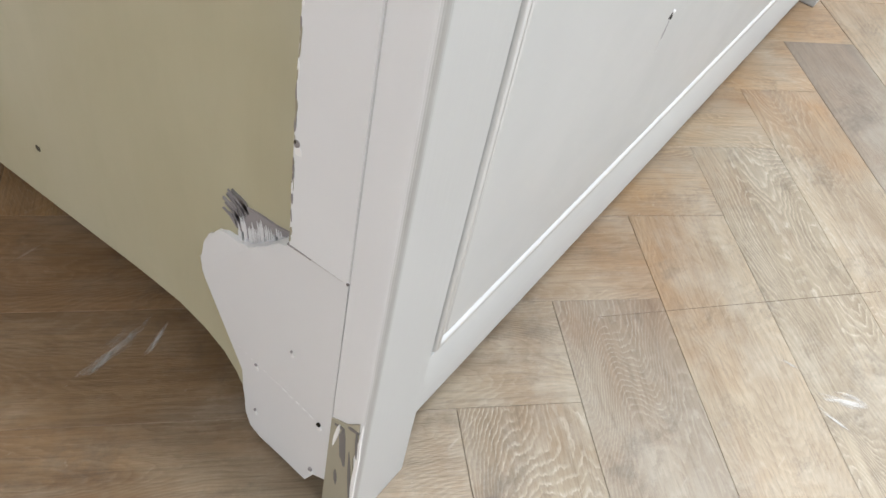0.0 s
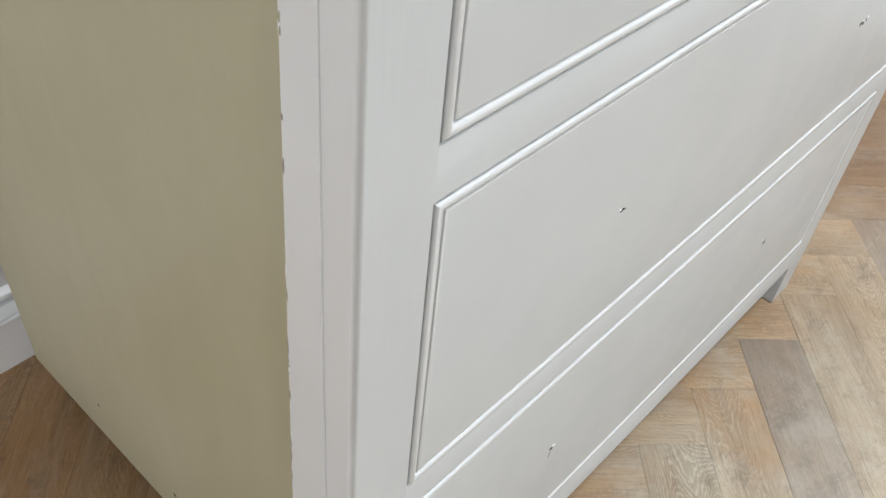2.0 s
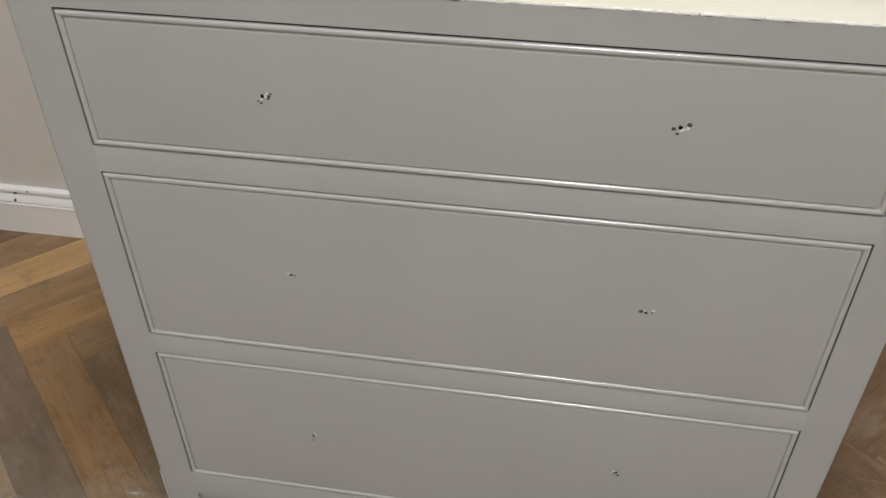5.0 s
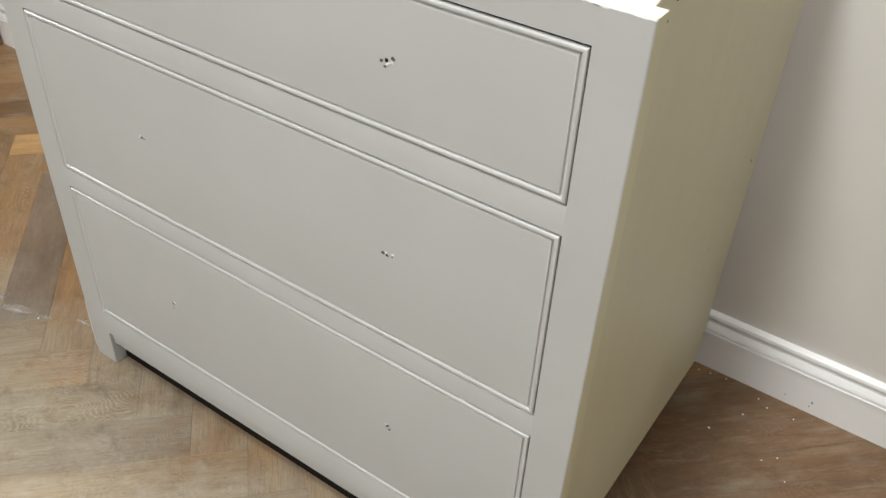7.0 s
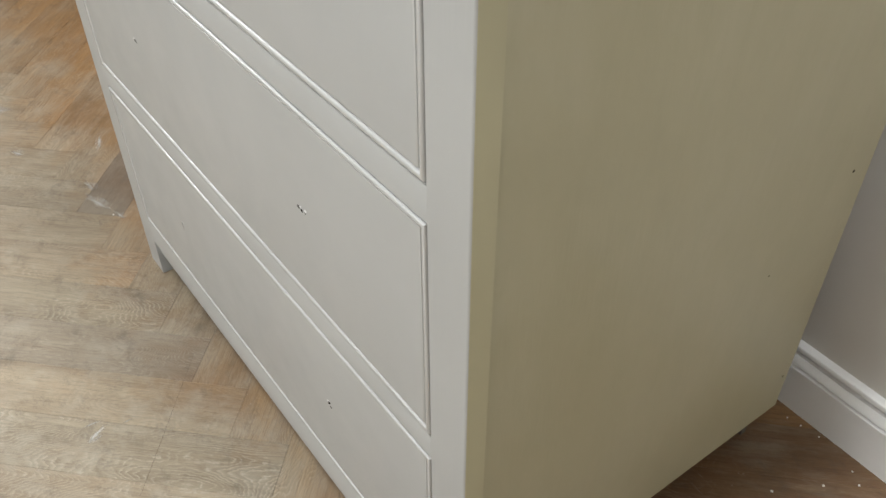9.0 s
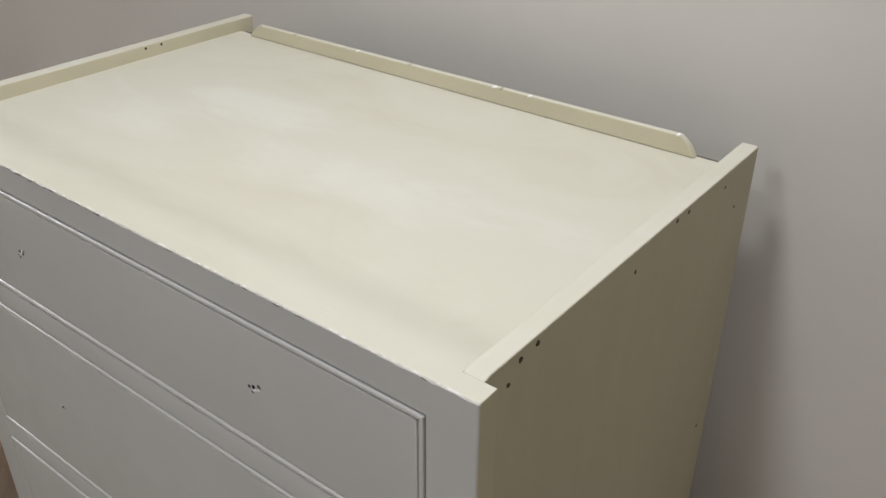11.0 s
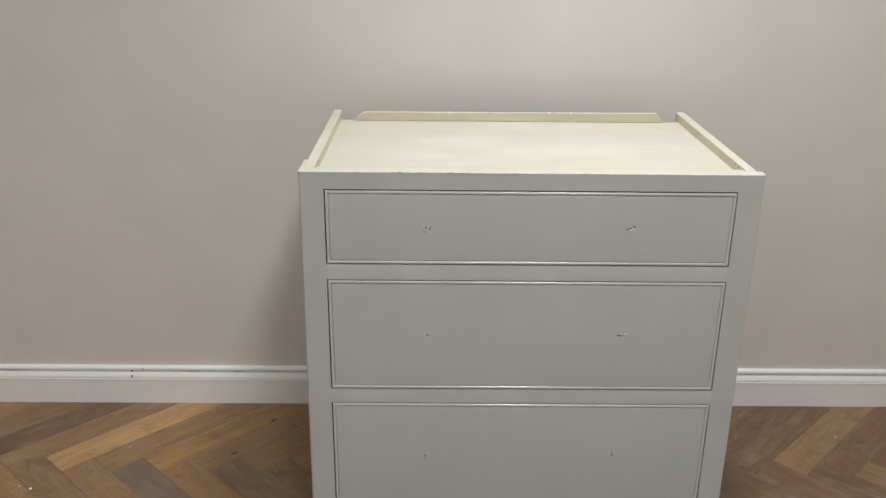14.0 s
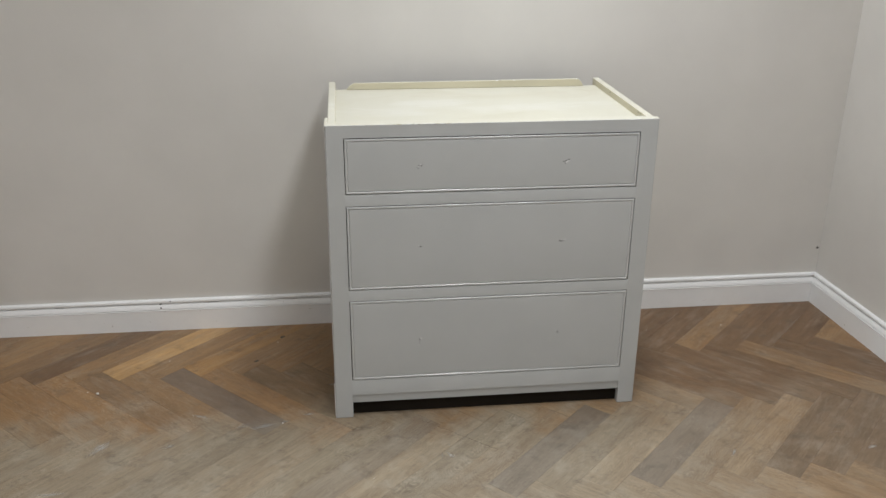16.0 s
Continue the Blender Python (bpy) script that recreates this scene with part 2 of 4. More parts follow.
def plank_wood(name, stops, limed=1.0, grey=0.0, back_shade=(1.16, 1.04, 0.83)):
    """Aged limed oak: tone by plank, arched grain, pale limed pores, red-brown stain, dust and grime."""
    n = Nodes(name)
    rnd = n.node("ShaderNodeObjectInfo").outputs["Random"]
    rnd2 = n.maths("FRACT", n.maths("MULTIPLY", rnd, 37.17))
    w = n.maths("MULTIPLY", rnd, 83.0)
    tone = n.ramp(rnd, stops)
    # wall and chest shade is put into the tone; worn open floor is paler
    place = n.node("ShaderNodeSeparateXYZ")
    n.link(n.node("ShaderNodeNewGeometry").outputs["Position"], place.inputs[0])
    open_floor = n.maths("ADD", place.outputs["Y"], n.span(n.noise(n.coords("World"), 4.5, 6, 0.65), 0.3, 0.7, -0.16, 0.16))
    open_floor = n.maths("MULTIPLY", n.span(open_floor, 0.14, -0.10), n.span(place.outputs["X"], 0.75, 1.30, 1.0, 0.35))
    tone = n.mix(open_floor, n.mix(1.0, tone, back_shade, "MULTIPLY"), n.mix(0.58, tone, (0.378, 0.338, 0.254)))
    # long streaks inside a plank: oil, stain and rubbed wood
    drift = n.noise(n.coords("Object", (3.2, 26, 1)), 1.0, 6, 0.66, w, 0.6)
    col = n.mix(n.span(drift, 0.36, 0.68, 0.0, 0.85), tone, n.mix(1.0, tone, (0.60, 0.56, 0.53), "MULTIPLY"))
    stain = n.noise(n.coords("Object", (5, 16, 1)), 1.0, 6, 0.7, rnd2, 0.8)
    col = n.mix(n.span(stain, 0.54, 0.70, 0.0, 0.30), col, n.mix(1.0, tone, (0.86, 0.66, 0.52), "MULTIPLY"))
    # growth rings: wavy lines along the plank bent into long arches
    bend = n.noise(n.coords("Object", (3.0, 10, 1)), 1.0, 1.5, 0.5, w)
    sep = n.node("ShaderNodeSeparateXYZ")
    n.link(n.coords("Object"), sep.inputs[0])
    ripple = n.noise(n.coords("Object", (15, 40, 1)), 1.0, 4, 0.65, w)
    ring_at = n.maths("ADD", n.maths("MULTIPLY", sep.outputs["Y"], 150.0), n.maths("ADD", n.maths("MULTIPLY", bend, 78.0), n.maths("MULTIPLY", ripple, 5.0)))
    ring = n.maths("FRACT", ring_at)
    late = n.maths("MULTIPLY", n.span(ring, 0.35, 0.85), n.span(ring, 1.0, 0.90))
    strength = n.span(n.noise(n.coords("Object", (6, 24, 1)), 1.0, 3, 0.6, w), 0.42, 0.70, 0.03, 0.36 * limed * limed)
    col = n.mix(n.maths("MULTIPLY", late, strength), col, n.mix(1.0, tone, (0.40, 0.36, 0.32), "MULTIPLY"))
    # fine fibres, and lime left in the open grain
    fibre = n.noise(n.coords("Object", (18, 420, 1)), 1.0, 5, 0.75, w)
    col = n.mix(n.span(fibre, 0.47, 0.68, 0.0, 0.62), col, n.mix(1.0, tone, (0.40, 0.36, 0.33), "MULTIPLY"))
    pores = n.span(n.noise(n.coords("Object", (26, 260, 1)), 1.0, 5, 0.8, rnd2), 0.40, 0.60)
    open_grain = n.maths("MULTIPLY", n.span(ring, 0.02, 0.08), n.span(ring, 0.40, 0.16))
    patch = n.span(n.noise(n.coords("World"), 6.0, 5, 0.65), 0.42, 0.62, 0.12, 1.0)
    amount = n.maths("MULTIPLY", n.span(rnd2, 0.0, 1.0, 0.12 * limed, 0.46 * limed), patch)
    amount = n.maths("MULTIPLY", amount, n.span(open_floor, 0.0, 1.0, 0.65, 1.0))
    col = n.mix(n.maths("MULTIPLY", n.maths("MULTIPLY", pores, open_grain), amount), col, (0.60, 0.545, 0.455))
    # wear, plaster dust and grime that run across the planks
    lime = n.noise(n.coords("Object", (7, 34, 1)), 1.0, 7, 0.72, w)
    col = n.mix(n.span(lime, 0.50, 0.70, 0.0, 0.34), col, (0.37, 0.32, 0.25))
    dust = n.noise(n.coords("World"), 8.0, 10, 0.78)
    col = n.mix(n.maths("MULTIPLY", n.span(dust, 0.50, 0.70, 0.0, 0.50), n.span(open_floor, 0.0, 1.0, 0.25, 1.0)), col, (0.42, 0.385, 0.315))
    flecks = n.noise(n.coords("World"), 55.0, 5, 0.75)
    col = n.mix(n.span(flecks, 0.65, 0.75, 0.0, 0.35), col, (0.50, 0.45, 0.38))
    grime = n.noise(n.coords("World", (1, 1.4, 1), (0, 0, 0.6)), 13.0, 9, 0.78)
    col = n.mix(n.span(grime, 0.53, 0.70, 0.0, 0.60), col, (0.076, 0.059, 0.043))
    if grey:
        col = n.mix(grey, col, (0.155, 0.130, 0.115))
    scuff = n.noise(n.coords("World", (7, 90, 1), (0, 0, 0.9)), 1.0, 5, 0.7)
    col = n.mix(n.span(scuff, 0.66, 0.74, 0.0, 0.30), col, (0.5, 0.46, 0.41))
    height = n.maths("SUBTRACT", n.maths("MULTIPLY", pores, 0.4), n.maths("ADD", fibre, n.maths("MULTIPLY", late, 0.25)))
    n.bump(height, 0.35, 0.0006)
    return n.finish(col, n.span(n.maths("ADD", dust, n.maths("MULTIPLY", grime, 0.3)), 0.45, 0.85, 0.32, 0.55))


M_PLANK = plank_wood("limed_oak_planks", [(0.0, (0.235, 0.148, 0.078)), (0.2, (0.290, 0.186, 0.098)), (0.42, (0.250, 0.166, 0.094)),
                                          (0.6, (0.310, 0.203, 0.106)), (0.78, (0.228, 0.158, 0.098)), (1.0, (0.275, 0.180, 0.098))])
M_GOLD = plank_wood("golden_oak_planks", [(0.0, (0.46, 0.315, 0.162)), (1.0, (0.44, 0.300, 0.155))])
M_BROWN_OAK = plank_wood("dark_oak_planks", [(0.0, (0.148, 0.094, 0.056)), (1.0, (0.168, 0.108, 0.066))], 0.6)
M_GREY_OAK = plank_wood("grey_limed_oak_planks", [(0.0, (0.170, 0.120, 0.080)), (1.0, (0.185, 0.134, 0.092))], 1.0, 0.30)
# last triple: shade coloured into the plank ends beside the chest
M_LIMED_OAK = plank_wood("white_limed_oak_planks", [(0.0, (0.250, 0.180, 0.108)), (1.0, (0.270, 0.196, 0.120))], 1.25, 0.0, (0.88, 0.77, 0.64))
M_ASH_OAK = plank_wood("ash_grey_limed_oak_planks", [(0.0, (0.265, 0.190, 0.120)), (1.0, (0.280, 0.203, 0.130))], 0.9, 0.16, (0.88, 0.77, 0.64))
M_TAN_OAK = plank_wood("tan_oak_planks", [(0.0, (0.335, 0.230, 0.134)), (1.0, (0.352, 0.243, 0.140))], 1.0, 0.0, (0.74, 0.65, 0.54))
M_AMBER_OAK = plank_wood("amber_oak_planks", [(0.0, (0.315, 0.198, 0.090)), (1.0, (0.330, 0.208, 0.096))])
M_SUBFLOOR = paint("dark_floor_joint", (0.12, 0.09, 0.065), 0.9, 0.2)


def pallet_wood():
    n = Nodes("rough_pallet_wood")
    grain = n.noise(n.coords("World", (3, 3, 30)), 5.0, 5, 0.65)
    col = n.ramp(grain, [(0.3, (0.34, 0.225, 0.115)), (0.7, (0.50, 0.345, 0.185))])
    n.bump(grain, 0.4, 0.002)
    return n.finish(col, 0.85)


def brown_card():
    n = Nodes("red_brown_cardboard")
    big = n.noise(n.coords("World"), 6.0, 4)
    col = n.ramp(big, [(0.3, (0.195, 0.100, 0.044)), (0.7, (0.26, 0.138, 0.062))])
    n.bump(n.noise(n.coords("World", (40, 40, 1)), 6.0, 2), 0.15, 0.001)
    return n.finish(col, 0.75)


def cardboard():
    n = Nodes("brown_cardboard")
    flute = n.noise(n.coords("World", (1, 40, 1)), 8.0, 3)
    big = n.noise(n.coords("World"), 9.0, 4)
    col = n.ramp(big, [(0.3, (0.26, 0.185, 0.108)), (0.7, (0.34, 0.250, 0.150))])
    n.bump(flute, 0.15, 0.001)
    return n.finish(col, 0.8)


M_BROWN, M_CARD, M_PALLET = brown_card(), cardboard(), pallet_wood()
M_FOAM = paint("white_polystyrene_foam", (0.82, 0.82, 0.83), 0.8, 0.03, (1, 1, 1), 0.5)
M_GREEN = paint("green_plastic_tape", (0.06, 0.24, 0.03), 0.4, 0.1)
M_CRUMB = paint("white_plaster_crumb", (0.74, 0.72, 0.68), 0.9, 0.05)


def smear_paint():
    n = Nodes("rubbed_white_paint_smear")
    a = n.noise(n.coords("Object", (22, 150, 1)), 1.0, 6, 0.72)
    sep = n.node("ShaderNodeSeparateXYZ")
    n.link(n.coords("Generated"), sep.inputs[0])
    u = n.maths("ABSOLUTE", n.maths("SUBTRACT", sep.outputs["X"], 0.5))
    v = n.maths("ABSOLUTE", n.maths("SUBTRACT", sep.outputs["Y"], 0.5))
    edge = n.span(n.maths("ADD", n.maths("MULTIPLY", u, u), n.maths("MULTIPLY", v, v)), 0.0, 0.25, 0.17, -0.25)
    alpha = n.span(n.maths("ADD", a, edge), 0.57, 0.74, 0.0, 0.52)
    n.link(alpha, n.bsdf.inputs["Alpha"])
    return n.finish((0.62, 0.60, 0.56), 0.8)


M_SMEAR = smear_paint()


# ---- mesh helpers ----
def mesh_of(bm, name, material, smooth=20):
    bmesh.ops.recalc_face_normals(bm, faces=bm.faces)
    me = bpy.data.meshes.new(name)
    bm.to_mesh(me)
    bm.free()
    me.materials.append(material)
    if smooth:
        me.shade_smooth()
        me.set_sharp_from_angle(angle=radians(smooth))
    return me


def part(name, bm, material, parent=None, label="", smooth=20):
    ob = new(name, mesh_of(bm, name, material, smooth))
    if parent is not None:
        ob.parent = parent
    return tagged(ob, label)


def box(x0, x1, y0, y1, z0, z1, bevel=0.0, segments=2):
    bm = bmesh.new()
    bmesh.ops.create_cube(bm, size=1)
    for v in bm.verts:
        v.co = Vector(((x0 + x1) / 2 + v.co.x * (x1 - x0), (y0 + y1) / 2 + v.co.y * (y1 - y0), (z0 + z1) / 2 + v.co.z * (z1 - z0)))
    if bevel:
        bmesh.ops.bevel(bm, geom=bm.edges[:], offset=bevel, segments=segments, profile=0.5, affect="EDGES", clamp_overlap=True)
    return bm


def prism(outline, axis, a, b, bevel=0.0):
    """A flat outline of 2D points pushed from a to b along axis (0 x, 1 y, 2 z)."""
    bm = bmesh.new()

    def place(p, d):
        c = list(p)
        c.insert(axis, d)
        return bm.verts.new(c)
    low, high = [place(p, a) for p in outline], [place(p, b) for p in outline]
    count = len(outline)
    bm.faces.new(low), bm.faces.new(high)
    for i in range(count):
        bm.faces.new((low[i], low[(i + 1) % count], high[(i + 1) % count], high[i]))
    if bevel:
        bmesh.ops.recalc_face_normals(bm, faces=bm.faces)
        rim = [e for e in bm.edges if abs(e.verts[0].co[axis] - e.verts[1].co[axis]) < 1e-6]
        bmesh.ops.bevel(bm, geom=rim, offset=bevel, segments=2, profile=0.5, affect="EDGES", clamp_overlap=True)
    return bm


def lump(radius, squash, seed, bumps=0.35):
    bm = bmesh.new()
    bmesh.ops.create_icosphere(bm, subdivisions=3 if radius > 0.02 else 2, radius=1)
    for v in bm.verts:
        d = 1 + bumps * noise.noise(v.co * 1.7 + Vector((seed * 7.3, seed * 1.9, seed)))
        v.co = Vector((v.co.x * radius * d, v.co.y * radius * d * (0.6 + 0.4 * ((seed * 0.37) % 1)), max(-0.6, v.co.z) * radius * squash * d))
    low = min(v.co.z for v in bm.verts)
    for v in bm.verts:
        v.co.z -= low
    return bm


# ---- room ----
def structure(name, bm, material, label, category, smooth=20):
    return tagged(part(name, bm, material, None, "", smooth), label, category, kind="structure")


T = 0.12
SLANT = 0.042
structure("wall_north", box(X0 - T, X1 + 0.3, Y1, Y1 + T, -0.05, CEILING + 0.05), M_WALL, "plain warm grey painted plaster wall behind the chest", "wall")
structure("wall_east", prism([(X1, Y1 - 0.001), (X1 + 0.3, Y1 - 0.001), (X1 + 0.3, Y0), (X1 + SLANT * (Y1 - Y0), Y0)], 2, -0.05, CEILING + 0.05), M_WALL, "plain warm grey painted plaster side wall", "wall")
structure("wall_west", box(X0 - T, X0, Y0, Y1 - 0.001, -0.05, CEILING + 0.05), M_WALL, "plain warm grey painted plaster wall", "wall")
structure("wall_south", box(X0 - T, X1 + 0.3, Y0 - T, Y0, -0.05, CEILING + 0.05), M_WALL, "plain warm grey painted plaster wall", "wall")
structure("ceiling", box(X0 - T, X1 + 0.3, Y0 - T, Y1 + T, CEILING, CEILING + 0.1), M_CEILING, "flat white painted ceiling with recessed lights", "ceiling")
# unseen fixtures added to go with the assumed lamps
for lx, ly, watts, beam in DOWNLIGHTS:
    light = new("downlight")
    light.location = (lx, ly, CEILING)
    tagged(light, "small round white recessed ceiling light", "ceiling light", "ceiling lights")
    ring = bmesh.new()
    inner, outer = [], []
    for k in range(32):
        a = math.tau * k / 32
        inner.append((ring.verts.new((0.16 * math.cos(a), 0.16 * math.sin(a), -0.008)), ring.verts.new((0.16 * math.cos(a), 0.16 * math.sin(a), 0.0))))
        outer.append((ring.verts.new((0.18 * math.cos(a), 0.18 * math.sin(a), -0.004)), ring.verts.new((0.18 * math.cos(a), 0.18 * math.sin(a), 0.0))))
    for k in range(32):
        m = (k + 1) % 32
        ring.faces.new((inner[k][0], inner[m][0], outer[m][0], outer[k][0]))
        ring.faces.new((outer[k][0], outer[m][0], outer[m][1], outer[k][1]))
        ring.faces.new((inner[k][0], inner[k][1], inner[m][1], inner[m][0]))
        ring.faces.new((inner[k][1], outer[k][1], outer[m][1], inner[m][1]))
    part("rim", ring, M_CEILING, light)

# skirting: height, distance from the wall; flat board, bead, ogee and cap
SKIRT = [(0.0, 0.0), (0.019, 0.0), (0.019, 0.0750), (0.0206, 0.0766), (0.0202, 0.0783), (0.0150, 0.0788), (0.0144, 0.0806), (0.0178, 0.0817), (0.0176, 0.0845),
         (0.0150, 0.0895), (0.0126, 0.0945), (0.0116, 0.0965), (0.0060, 0.0971), (0.0036, 0.0988), (0.0040, 0.1006), (0.0098, 0.1018), (0.0120, 0.1036), (0.0126, 0.1072), (0.0110, 0.1112), (0.0072, 0.1137), (0.0, 0.1145)]


def skirting(name, wall, a, b):
    """wall: n, e, w or s; from a to b along it, mitred at the corners."""
    bm = bmesh.new()
    ends = []
    for end, side in ((a, 1), (b, -1)):
        loop = []
        for d, z in SKIRT:
            s = end + side * d
            loop.append(bm.verts.new({"n": (s, Y1 - d, z), "s": (s, Y0 + d, z), "e": (X1 - d + SLANT * (Y1 - s), s, z), "w": (X0 + d, s, z)}[wall]))
        ends.append(loop)
    count = len(SKIRT)
    for i in range(count):
        j = (i + 1) % count
        bm.faces.new((ends[0][i], ends[0][j], ends[1][j], ends[1][i]))
    bm.faces.new(ends[0]), bm.faces.new(ends[1])
    structure(name, bm, M_SKIRT, "white gloss moulded skirting board, scuffed and dusty", "baseboard", 32)


skirting("baseboard_north", "n", X0, X1)
skirting("baseboard_east", "e", Y0, Y1)
skirting("baseboard_west", "w", Y0, Y1)
skirting("baseboard_south", "s", X0, X1 + SLANT * (Y1 - Y0))

# nicks in the skirting and a dark knock on the wall by the corner
north = bpy.data.objects["baseboard_north"]
for x, z, rx, rz, d, material in ((-0.609, 0.0985, 0.0045, 0.0012, 0.0095, M_CHIP), (-0.607, 0.0865, 0.0026, 0.0032, 0.0181, M_CHIP), (-0.575, 0.1085, 0.002, 0.0016, 0.0125, M_CHIP), (-0.43, 0.0985, 0.02, 0.0006, 0.0095, M_GROOVE), (-0.30, 0.0985, 0.012, 0.0006, 0.0095, M_GROOVE), (-0.95, 0.0985, 0.015, 0.0006, 0.0095, M_GROOVE)):
    part("paint_chip", prism([(x + rx * math.cos(math.tau * k / 9), z + rz * math.sin(math.tau * k / 9)) for k in range(9)], 1, Y1 - d - 0.0003, Y1 - d + 0.004), material, north)
part("paint_chip", prism([(1.799, 0.211), (1.808, 0.208), (1.811, 0.216), (1.803, 0.219)], 1, Y1 - 0.0006, Y1 + 0.001), M_CHIP, bpy.data.objects["wall_north"])

# ---- chest of drawers ----
chest = tagged(new("chest_of_drawers"), "part-painted chest with three grey drawers, bare cream top, no handles", "chest of drawers")
STILE = 0.0515
OPENINGS = [(0.692, 0.8475), (0.4115, 0.6595), (0.125, 0.379)]
FRAME_T = 0.022
RAIL_LOW = 0.0755
OX0, OX1 = STILE, CHEST_W - 0.0485


def planed(z):
    """The left edge is planed in towards the top."""
    return 0.0042 * max(0.0, (z - 0.42) / 0.463)


def strip_back(z):
    """Where the pale paint on the left edge stops."""
    return 0.0565 - 0.0110 * min(1.0, max(0.0, (z - 0.30) / 0.45))


def leaned(bm, width):
    for v in bm.verts:
        v.co.x += planed(v.co.z) * max(0.0, 1 - v.co.x / width)
    return bm


# face frame: two stiles that run down into feet, four rails
for name, x0, x1 in (("stile", 0.0, OX0), ("stile", OX1, CHEST_W)):
    bm = box(x0, x1, 0.0, FRAME_T, 0.0, CHEST_H)
    outer = [e for e in bm.edges if abs(e.verts[0].co.z - e.verts[1].co.z) > 0.5 and max(v.co.y for v in e.verts) < 0.001 and (min(v.co.x for v in e.verts) < 0.001 or max(v.co.x for v in e.verts) > CHEST_W - 0.001)]
    bmesh.ops.bevel(bm, geom=outer, offset=0.0045 if x0 == 0.0 else 0.0022, segments=8, profile=0.5, affect="EDGES")
    crown = [e for e in bm.edges if min(v.co.z for v in e.verts) > CHEST_H - 0.001 and max(v.co.y for v in e.verts) < 0.001 + 0.0046]
    bmesh.ops.bevel(bm, geom=crown, offset=0.0016, segments=2, profile=0.5, affect="EDGES")
    foot_edges = [e for e in bm.edges if max(v.co.z for v in e.verts) < 0.001]
    bmesh.ops.bevel(bm, geom=foot_edges, offset=0.0028, segments=2, profile=0.5, affect="EDGES")
    if x0 == 0.0:
        leaned(bm, STILE)
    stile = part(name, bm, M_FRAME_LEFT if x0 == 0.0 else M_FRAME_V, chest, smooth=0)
    if x0 > 0.0:
        stile.data.materials.append(M_RETURN)
        for p in stile.data.polygons:
            if p.normal.x > 0.9:
                p.material_index = 1
for z0, z1 in ((OPENINGS[0][1], CHEST_H), (OPENINGS[1][1], OPENINGS[0][0]), (OPENINGS[2][1], OPENINGS[1][0]), (RAIL_LOW, OPENINGS[2][0])):
    bm = box(OX0, OX1, 0.0, FRAME_T, z0, z1)
    if z1 == CHEST_H:
        crown = [e for e in bm.edges if min(v.co.z for v in e.verts) > CHEST_H - 0.001 and max(v.co.y for v in e.verts) < 0.001]
        bmesh.ops.bevel(bm, geom=crown, offset=0.0016, segments=2, profile=0.5, affect="EDGES")
    else:
        lip = [e for e in bm.edges if min(v.co.z for v in e.verts) > z1 - 0.001 and max(v.co.y for v in e.verts) < 0.001]
        bmesh.ops.bevel(bm, geom=lip, offset=0.0013, segments=3, profile=0.5, affect="EDGES")
    part("rail", bm, M_FRAME_H, chest)
part("plinth_board", box(OX0, OX1, 0.006, FRAME_T, 0.048, RAIL_LOW), M_DRAWER, chest, "grey strip set back under the bottom rail")
part("rail_backing", box(OX0, OX1, FRAME_T + 0.0005, 0.0375, 0.050, 0.120), M_UNDER, chest)
# added board, near black, stands for shade in the open space below
part("under_shade_board", box(OX0 - 0.012, OX1 + 0.012, 0.0235, 0.036, 0.0, 0.0478), M_DARK, chest, "near-black board standing in for the shade under the drawers")

# sides with an arched foot at the front
SIDE_OUTLINE = [(0.0222, 0.033), (0.0305, 0.029), (0.038, 0.0115), (0.061, 0.0100), (0.080, 0.0072), (0.0885, 0.0095), (0.0925, 0.0165), (0.0955, 0.026), (0.100, 0.037), (0.1065, 0.0485), (0.116, 0.0595), (0.131, 0.0685), (0.152, 0.0750), (0.185, 0.0770),
                (0.556, 0.0765), (0.560, 0.885), (0.030, 0.885), (0.0222, CHEST_H)]
SIDE_T = 0.020


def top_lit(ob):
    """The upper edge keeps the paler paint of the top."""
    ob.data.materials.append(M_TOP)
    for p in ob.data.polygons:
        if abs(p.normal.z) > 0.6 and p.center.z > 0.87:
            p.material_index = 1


for sign, x_top, x_low in ((1, 0.0125, 0.0135), (-1, 0.8885, 0.8945)):
    bm = prism(SIDE_OUTLINE, 0, 0.0, SIDE_T, 0.0014)
    if sign < 0:
        bmesh.ops.reverse_faces(bm, faces=bm.faces)
    for v in bm.verts:
        v.co.x = x_low + (x_top - x_low) * v.co.z / 0.885 + sign * v.co.x
    side = part("side_panel", bm, M_CREAM, chest, "old cream painted side board with a curved foot")
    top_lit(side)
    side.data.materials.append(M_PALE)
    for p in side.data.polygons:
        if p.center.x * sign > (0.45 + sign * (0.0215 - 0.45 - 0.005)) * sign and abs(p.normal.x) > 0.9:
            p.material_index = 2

# left edge: thin lipping painted pale grey, with a groove behind the stile
bm = box(0.0, 0.0122, FRAME_T + 0.0005, 0.0565, 0.212, 0.8452)
bmesh.ops.bisect_plane(bm, geom=bm.verts[:] + bm.edges[:] + bm.faces[:], plane_co=(0, 0, 0.30), plane_no=(0, 0, 1))
bmesh.ops.bisect_plane(bm, geom=bm.verts[:] + bm.edges[:] + bm.faces[:], plane_co=(0, 0, 0.42), plane_no=(0, 0, 1))
bmesh.ops.bisect_plane(bm, geom=bm.verts[:] + bm.edges[:] + bm.faces[:], plane_co=(0, 0, 0.75), plane_no=(0, 0, 1))
for v in bm.verts:
    if v.co.y > 0.05:
        v.co.y = strip_back(v.co.z)
part("edge_lipping", leaned(bm, 0.0122), M_STRIP, chest, "pale grey lipping strip with a ragged paint edge")
